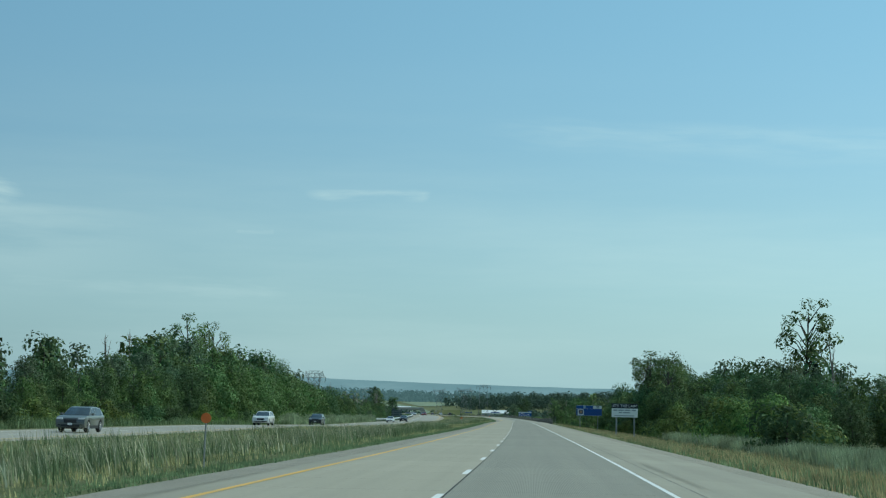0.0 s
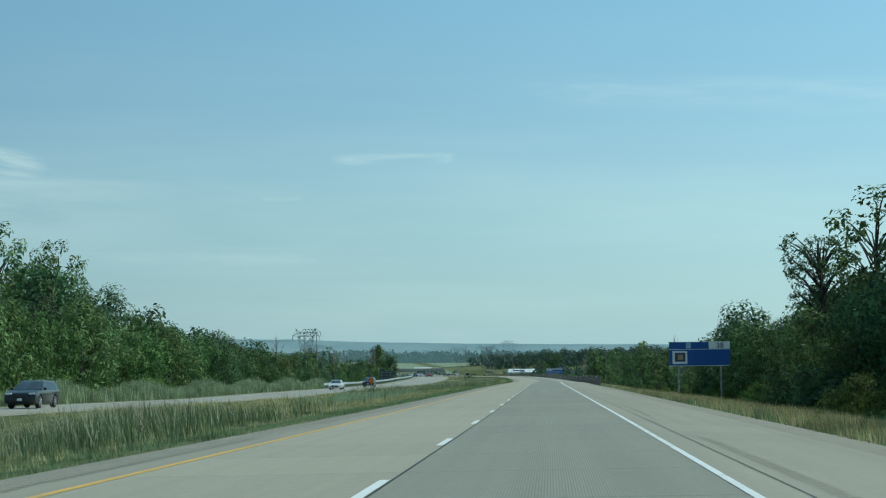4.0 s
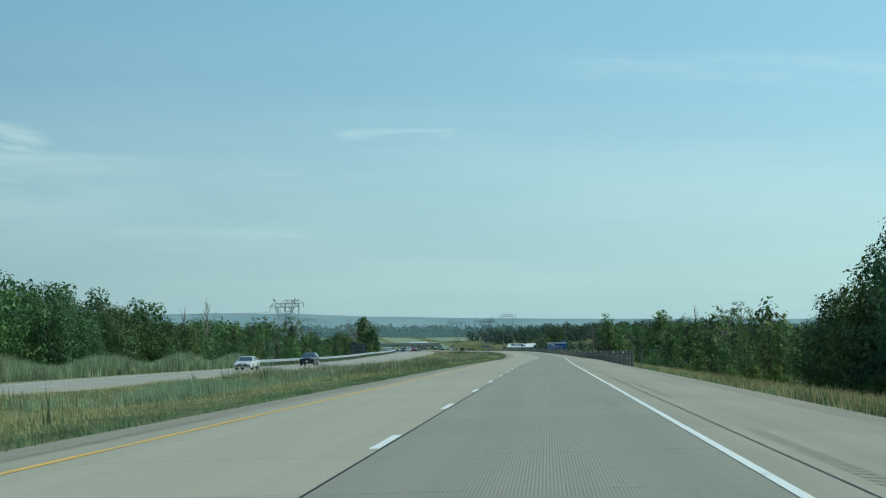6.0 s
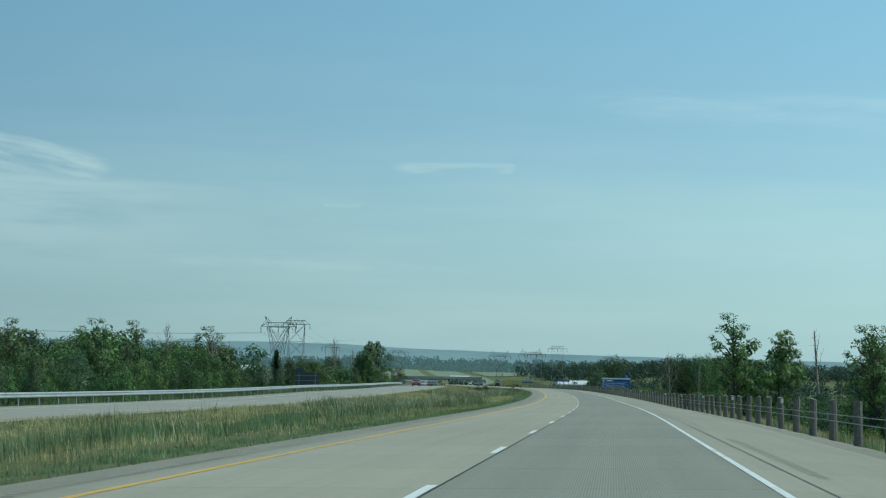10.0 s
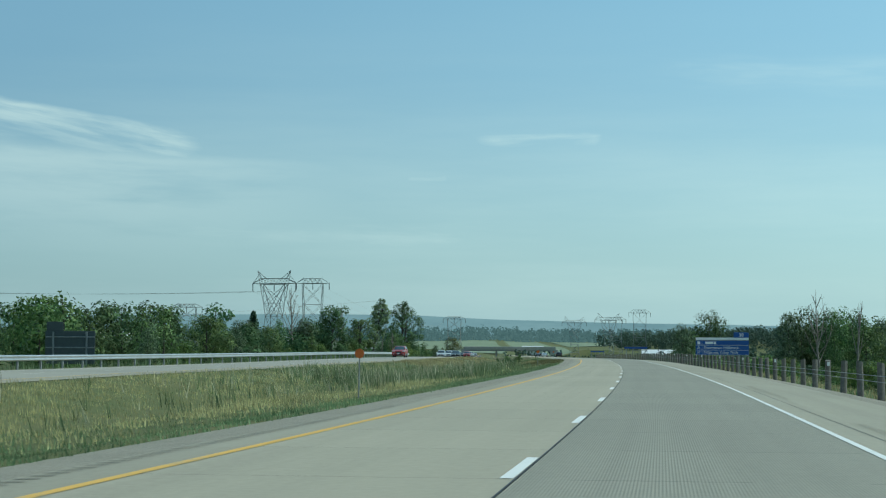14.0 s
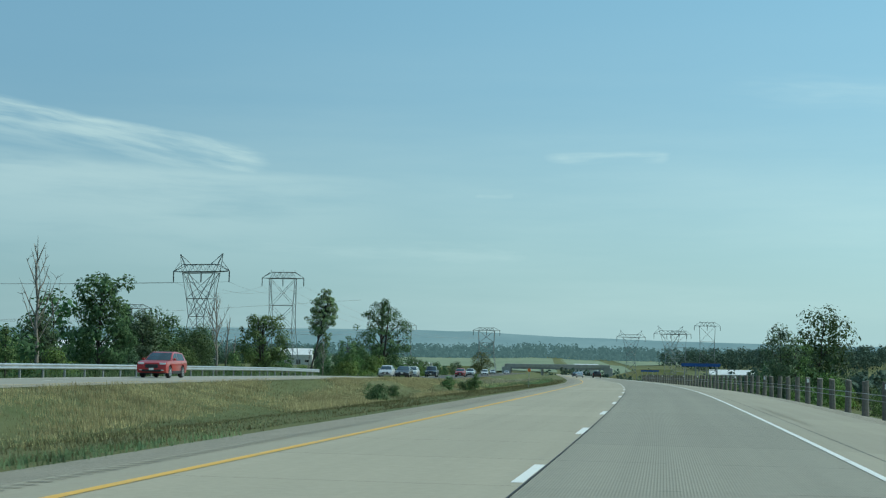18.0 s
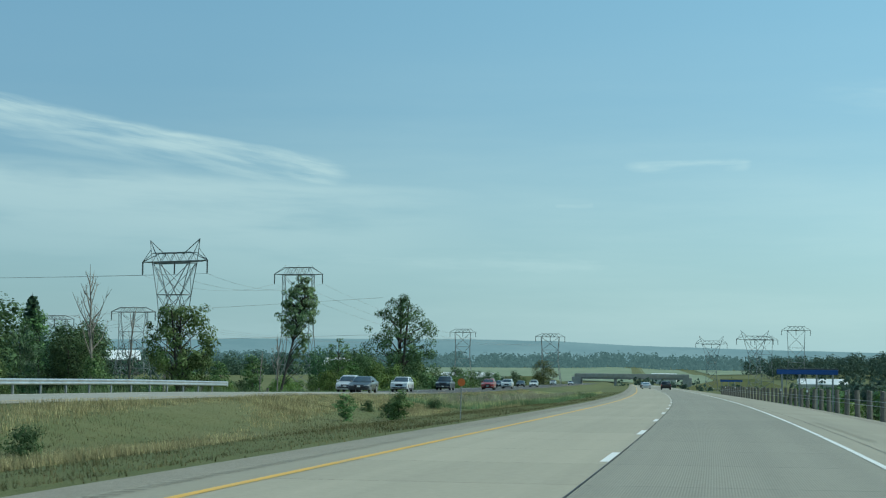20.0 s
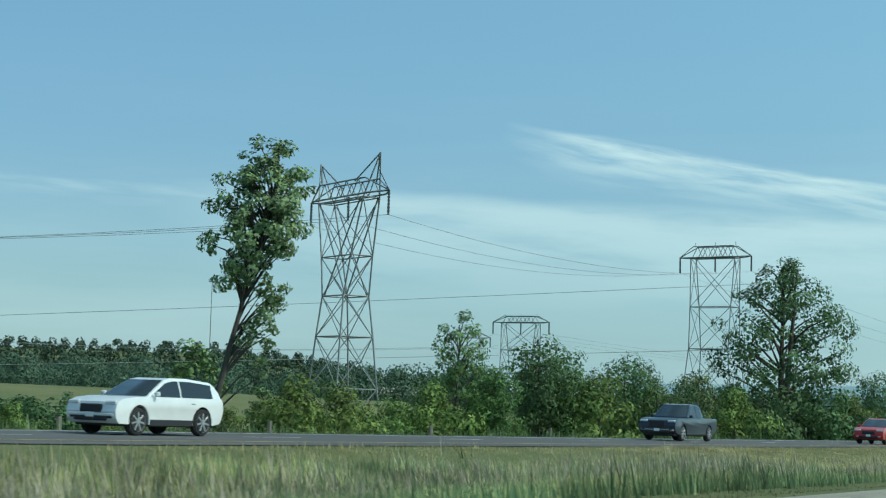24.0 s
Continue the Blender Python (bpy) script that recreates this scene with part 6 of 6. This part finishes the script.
def car_paint(name, c):
    m = Mat(name, 0.28, 0.15, 0.6)
    m.b.inputs["Coat Weight"].default_value = 0.6
    m.b.inputs["Coat Roughness"].default_value = 0.08
    n = m.noise(1.2, 4)
    m.color(m.ramp(n, (0.3, tuple(v * 0.92 for v in c)), (0.7, tuple(min(1, v * 1.05) for v in c))))
    return m.m


PAINT = {"white": car_paint("white_paint", (0.72, 0.73, 0.72)), "silver": car_paint("silver_paint", (0.55, 0.57, 0.59)), "grey": car_paint("grey_paint", (0.050, 0.058, 0.068)), "black": car_paint("black_paint", (0.014, 0.017, 0.022)),
         "red": car_paint("red_paint", (0.42, 0.030, 0.025)), "maroon": car_paint("plum_paint", (0.075, 0.022, 0.050)), "navy": car_paint("navy_paint", (0.022, 0.034, 0.052)), "olive": car_paint("olive_paint", (0.12, 0.13, 0.12))}
# length, width, wheel radius, wheelbase, body outline (y, z), glasshouse: base (y0, y1, z) and roof (y0, y1, z)
FORM = {
    "suv": (4.7, 1.92, 0.40, 2.86, [(-2.28, 0.47), (-2.37, 0.72), (-2.35, 1.00), (-2.28, 1.12), (-1.0, 1.13), (1.00, 1.12), (1.55, 1.10), (2.06, 1.04), (2.30, 0.93), (2.38, 0.66), (2.34, 0.46), (2.22, 0.32), (-2.2, 0.36)],
            [(-2.34, 1.08), (-2.24, 1.30), (-2.08, 1.50), (-1.92, 1.61), (-0.9, 1.69), (-0.2, 1.685), (0.12, 1.63), (0.56, 1.40), (1.08, 1.09)], (-0.45,)),
    "sedan": (4.65, 1.82, 0.33, 2.70, [(-2.24, 0.40), (-2.33, 0.66), (-2.30, 0.90), (-2.18, 0.99), (-1.5, 1.00), (0.95, 0.92), (1.55, 0.86), (2.02, 0.76), (2.26, 0.64), (2.34, 0.48), (2.30, 0.36), (2.18, 0.24), (-2.15, 0.26)],
              [(-2.16, 0.97), (-1.74, 1.11), (-1.15, 1.30), (-0.62, 1.41), (-0.1, 1.43), (0.20, 1.39), (0.62, 1.18), (1.12, 0.91)], (-0.38,)),
    "hatch": (4.30, 1.80, 0.34, 2.60, [(-2.02, 0.40), (-2.12, 0.70), (-2.08, 0.98), (-1.98, 1.06), (-0.9, 1.06), (0.90, 1.01), (1.42, 0.95), (1.84, 0.85), (2.06, 0.72), (2.15, 0.52), (2.12, 0.38), (2.0, 0.25), (-1.95, 0.28)],
              [(-2.04, 1.03), (-1.90, 1.25), (-1.66, 1.46), (-1.40, 1.56), (-0.6, 1.62), (0.0, 1.59), (0.30, 1.50), (0.72, 1.28), (1.20, 0.99)], (-0.40,)),
    "pickup": (5.90, 2.04, 0.42, 3.70, [(-2.90, 0.58), (-2.96, 0.84), (-2.94, 1.16), (-2.88, 1.22), (-0.95, 1.22), (0.95, 1.20), (1.90, 1.19), (2.60, 1.15), (2.86, 1.04), (2.95, 0.78), (2.92, 0.54), (2.76, 0.42), (-2.75, 0.48)],
               [(-1.12, 1.20), (-1.02, 1.60), (-0.88, 1.84), (-0.60, 1.92), (0.0, 1.94), (0.42, 1.90), (0.78, 1.60), (1.26, 1.19)], (-0.15,)),
}
WHEEL = {}


def wheel_meshes(r):
    if r not in WHEEL:
        bm = bmesh.new()
        bmesh.ops.create_cone(bm, cap_ends=True, segments=24, radius1=r, radius2=r, depth=0.23, matrix=Matrix.Rotation(radians(90), 4, "Y"))
        bmesh.ops.bevel(bm, geom=[e for e in bm.edges if len(e.link_faces) == 2 and any(len(f.verts) > 5 for f in e.link_faces)], offset=0.035, segments=2, affect="EDGES")
        tyre = bpy.data.meshes.new("tyre")
        bm.to_mesh(tyre)
        bm.free()
        tyre.materials.append(TYRE)
        bm = bmesh.new()
        for k in range(7):
            a = 2 * math.pi * k / 7
            box(0.03, 0.055, r * 0.66, 0.008, (0, 0, 0), bm)
            bm.verts.ensure_lookup_table()
            for v in bm.verts[-24:]:
                v.co.z += r * 0.36
                v.co = Matrix.Rotation(a, 3, "X") @ v.co
        bmesh.ops.create_cone(bm, cap_ends=True, segments=14, radius1=0.07, radius2=0.05, depth=0.05, matrix=Matrix.Rotation(radians(90), 4, "Y"))
        bmesh.ops.create_cone(bm, cap_ends=False, segments=24, radius1=r * 0.74, radius2=r * 0.70, depth=0.06, matrix=Matrix.Rotation(radians(90), 4, "Y"))
        rim = bpy.data.meshes.new("rim")
        bm.to_mesh(rim)
        bm.free()
        rim.materials.append(RIM)
        WHEEL[r] = (tyre, rim)
    return WHEEL[r]


def car_body(outline, width, wheel_r, base, cy):
    """The painted shell: the side outline carried across with rounded shoulders, with wheel arches cut out of its lower edge."""
    top = [p for p in outline if p[1] > 0.55]
    rear, front = outline[0][0], outline[-3][0]
    low = []
    for c in (base / 2, -base / 2):
        low += [(c + (wheel_r + 0.07) * math.cos(a), max(0.30, wheel_r + (wheel_r + 0.07) * math.sin(a))) for a in np.linspace(-0.2, math.pi + 0.2, 11)]
    ring = list(outline[:-2]) + [(outline[-2][0], outline[-2][1])] + low + [(outline[-1][0], outline[-1][1])]
    ring = np.array(ring)
    rows = []
    for f, inset, squash in ((-1.0, 0.03, 0.96), (-0.985, 0.0, 1.0), (-0.90, 0.0, 1.0), (0.90, 0.0, 1.0), (0.985, 0.0, 1.0), (1.0, 0.03, 0.96)):
        half = width / 2
        x = f * half - math.copysign(0.0, f)
        yy = ring[:, 0] * squash
        zz = np.where(ring[:, 1] > 0.9, ring[:, 1] - (0.05 if abs(f) > 0.99 else 0.015 if abs(f) > 0.95 else 0), ring[:, 1])
        rows.append(np.stack([np.full(len(ring), x), yy, zz], -1))
    n = len(ring)
    v = np.concatenate(rows)
    faces = []
    for i in range(len(rows) - 1):
        for j in range(n):
            k = (j + 1) % n
            faces.append((i * n + j, i * n + k, (i + 1) * n + k, (i + 1) * n + j))
    faces.append(tuple(range(n - 1, -1, -1)))
    faces.append(tuple(range((len(rows) - 1) * n, len(rows) * n)))
    return mesh("body", v, faces, smooth=True)


def rounded(ob, width):
    """Softens the edges of a sheet-metal part."""
    mod = ob.modifiers.new("bevel", "BEVEL")
    mod.width, mod.segments, mod.limit_method, mod.angle_limit, mod.harden_normals = width, 3, "ANGLE", radians(25), True
    return ob


def car(form, paint, label, s, lat, toward=True, lights=False, group="oncoming traffic"):
    length, width, r, base, outline, cabin_line, pillars = FORM[form]
    z = float(opp_rise(s)) if lat < -20 else 0.0
    m = on_road(s, lat, z + 0.008) @ Matrix.Rotation(math.pi if toward else 0, 4, "Z")
    ob = thing({"suv": "suv", "sedan": "sedan", "hatch": "hatchback", "pickup": "pickup_truck"}[form], label, "car" if form != "pickup" else "pickup truck", group, m)
    col = PAINT[paint]
    body = rounded(part("body", car_body(outline, width, r, base, 0), col, ob), 0.05)
    part("underbody", box(width * 0.84, length * 0.92, 0.34, 0.03, (0, 0, 0.42)), TRIM, ob)
    prof = np.array(cabin_line)
    b0, b1, bz, rz = prof[0, 0], prof[-1, 0], prof[-1, 1], prof[:, 1].max()
    half = lambda z: width / 2 - 0.06 - 0.22 * np.clip((z - bz) / (rz - bz), 0, 1) ** 1.3
    n = len(prof)
    hw = half(prof[:, 1])
    shell = np.concatenate([np.stack([-hw, prof[:, 0], prof[:, 1]], -1), np.stack([hw, prof[:, 0], prof[:, 1]], -1)])
    faces = [(k, k + 1, n + k + 1, n + k) for k in range(n - 1)] + [tuple(range(n - 1, -1, -1)), tuple(range(n, 2 * n))]
    rounded(part("cabin", mesh("cabin", shell, faces, col, smooth=True), None, ob), 0.04)

    def screen(name, ks, trim_):
        """Glass laid over some of the cabin's cross strips."""
        p = prof[ks].copy()
        lo, hi = (0, -1)
        p[lo] += (p[1] - p[0]) * 0.10
        p[hi] -= (p[-1] - p[-2]) * 0.12
        d = np.gradient(p, axis=0)
        nrm = np.stack([-d[:, 1], d[:, 0]], -1)
        nrm /= np.linalg.norm(nrm, axis=1)[:, None]
        nrm *= np.sign(nrm[:, 1:2])
        out = p + nrm * 0.014
        w = half(p[:, 1]) - trim_
        m_ = len(p)
        v = np.concatenate([np.stack([-w, out[:, 0], out[:, 1]], -1), np.stack([w, out[:, 0], out[:, 1]], -1), np.stack([-w, p[:, 0], p[:, 1]], -1), np.stack([w, p[:, 0], p[:, 1]], -1)])
        f = [(k, k + 1, m_ + k + 1, m_ + k) for k in range(m_ - 1)] + [(k, 2 * m_ + k, 2 * m_ + k + 1, k + 1) for k in range(m_ - 1)] + [(m_ + k, m_ + k + 1, 3 * m_ + k + 1, 3 * m_ + k) for k in range(m_ - 1)]
        part(name, mesh(name, v, f, CAR_GLASS, smooth=True), None, ob, "dark tinted glass")

    screen("windscreen", list(range(n - 3, n)), 0.07)
    screen("rear_window", [0, 1, 2], 0.14)
    top_z = lambda y_: float(np.interp(y_, prof[:, 0], prof[:, 1]))
    cuts = [b0 + (0.42 if form in ("suv", "hatch") else 0.34)] + list(pillars) + [b1 - 0.34]
    for sx in (-1, 1):
        for y0, y1 in zip(cuts, cuts[1:]):
            ys = np.linspace(y0 + 0.035, y1 - 0.035, 7)
            lo_z = np.full(7, bz + 0.035)
            hi_z = np.maximum(np.array([top_z(y_) for y_ in ys]) - 0.09, lo_z + 0.01)
            zz = np.concatenate([lo_z, hi_z])
            yy = np.concatenate([ys, ys])
            xx = sx * (half(zz) + 0.012)
            v = np.stack([xx, yy, zz], -1)
            v = np.concatenate([v, v - [sx * 0.02, 0, 0]])
            f = [(k, k + 1, 8 + k, 7 + k) for k in range(6)] + [(k, 14 + k, 15 + k, k + 1) for k in range(6)] + [(7 + k, 8 + k, 22 + k, 21 + k) for k in range(6)]
            part("side_window", mesh("side_window", v, f, CAR_GLASS), None, ob, "dark tinted glass")
    for sx in (-1, 1):
        ym = (b0 + b1) / 2
        mirror = part("mirror", box(0.20, 0.12, 0.15, 0.04, (sx * (width / 2 + 0.08), b1 - 0.30, bz + 0.10)), col, ob)
        fy = outline[-5][0]
        part("headlight", box(0.42, 0.22, 0.12, 0.03, (sx * (width / 2 - 0.25), fy - 0.06, outline[-5][1] - 0.03)), LAMP, ob, "clear headlight")
        part("tail_light", box(0.16, 0.10, 0.26, 0.02, (sx * (width / 2 - 0.10), outline[1][0] + 0.05, outline[1][1] + 0.12)), TAIL, ob, "red tail light")
        part("fog_light", box(0.20, 0.08, 0.08, 0.02, (sx * (width / 2 - 0.26), outline[-3][0] + 0.01, outline[-3][1] + 0.04)), LAMP if lights else TRIM, ob)
        part("sill", box(0.06, base - 2 * r - 0.16, 0.20 if form == "suv" else 0.11, 0.02, (sx * (width / 2 - 0.02), 0, 0.37)), TRIM, ob)
        part("door_handle", box(0.03, 0.18, 0.03, 0.006, (sx * (width / 2 + 0.005), ym - 0.30, bz - 0.14)), CHROME, ob)
        for yy in (base / 2, -base / 2):
            tyre, rim = wheel_meshes(r)
            w = part("wheel", tyre, None, ob, m=Matrix.Translation((sx * (width / 2 - 0.13), yy, r)))
            part("rim", rim, None, w, "spoked alloy rim", m=Matrix.Translation((sx * 0.116, 0, 0)))
            part("wheel_arch", box(0.10, 2 * r, r, 0.02, (sx * (width / 2 - 0.22), yy, r * 1.15)), TRIM, ob)
    fy = outline[-4][0]
    part("grille", box(width * 0.44, 0.08, 0.24 if form != "pickup" else 0.36, 0.03, (0, fy - 0.02, outline[-4][1] + 0.08)), TRIM, ob, "dark grille")
    part("lower_intake", box(width * 0.66, 0.07, 0.14, 0.03, (0, fy + 0.0, 0.46)), TRIM, ob)
    part("bumper", box(width * 0.92, 0.14, 0.14, 0.05, (0, fy - 0.05, 0.56)), col if form != "pickup" else CHROME, ob)
    part("plate_bar", box(0.30, 0.02, 0.14, 0.004, (0, fy + 0.04, 0.56)), SIGN_WHITE, ob)
    if form == "pickup":
        part("tailgate", box(width - 0.14, 0.08, 0.56, 0.02, (0, outline[1][0] + 0.06, 0.92)), col, ob)
        part("bed_rim", box(width - 0.06, 1.86, 0.05, 0.015, (0, -1.92, 1.185)), TRIM, ob)
    return ob


NEAR, FAR = -28.4, -32.2
for form, paint, label, s, lat in (
    ("suv", "olive", "dark olive off-road wagon with a roof rack on the other carriageway", 102, -30.0), ("suv", "white", "white off-road vehicle on the other carriageway", 185.4, -31.5), ("suv", "black", "black suv with lit lamps on the other carriageway", 236, -31.5),
    ("sedan", "white", "white sedan on the other carriageway", 374, -31.5), ("suv", "black", "black suv beside the guardrail", 415, -31.5),
    ("suv", "red", "red suv passing the guardrail on the other carriageway", 713, -31.7), ("sedan", "grey", "dark grey sedan on the other carriageway", 813.8, -28.4), ("hatch", "silver", "silver compact car on the other carriageway", 825.5, -32.0), ("suv", "white", "white suv with a dark grille on the other carriageway", 853.2, -31.4), ("pickup", "navy", "dark blue pickup on the other carriageway", 896, -32.0), ("suv", "red", "red suv with lit lamps on the other carriageway", 922, NEAR),
    ("suv", "white", "white suv far along the other carriageway", 957, NEAR), ("sedan", "grey", "grey sedan far along the other carriageway", 985, FAR), ("hatch", "white", "white hatchback far along the other carriageway", 1030, NEAR), ("sedan", "black", "black sedan far along the other carriageway", 1042, FAR), ("suv", "white", "white car near the overpass", 1190, FAR), ("sedan", "silver", "silver car near the overpass", 1240, NEAR)):
    car(form, paint, label, s, lat, True, paint == "red")
for form, paint, label, s, lat in (("suv", "black", "black suv driving ahead near the overpass", 985, 0.0), ("sedan", "silver", "silver sedan ahead in the passing lane", 1010, -3.6), ("sedan", "navy", "dark sedan further ahead", 1080, -3.6)):
    car(form, paint, label, s, lat, False, group="traffic ahead")
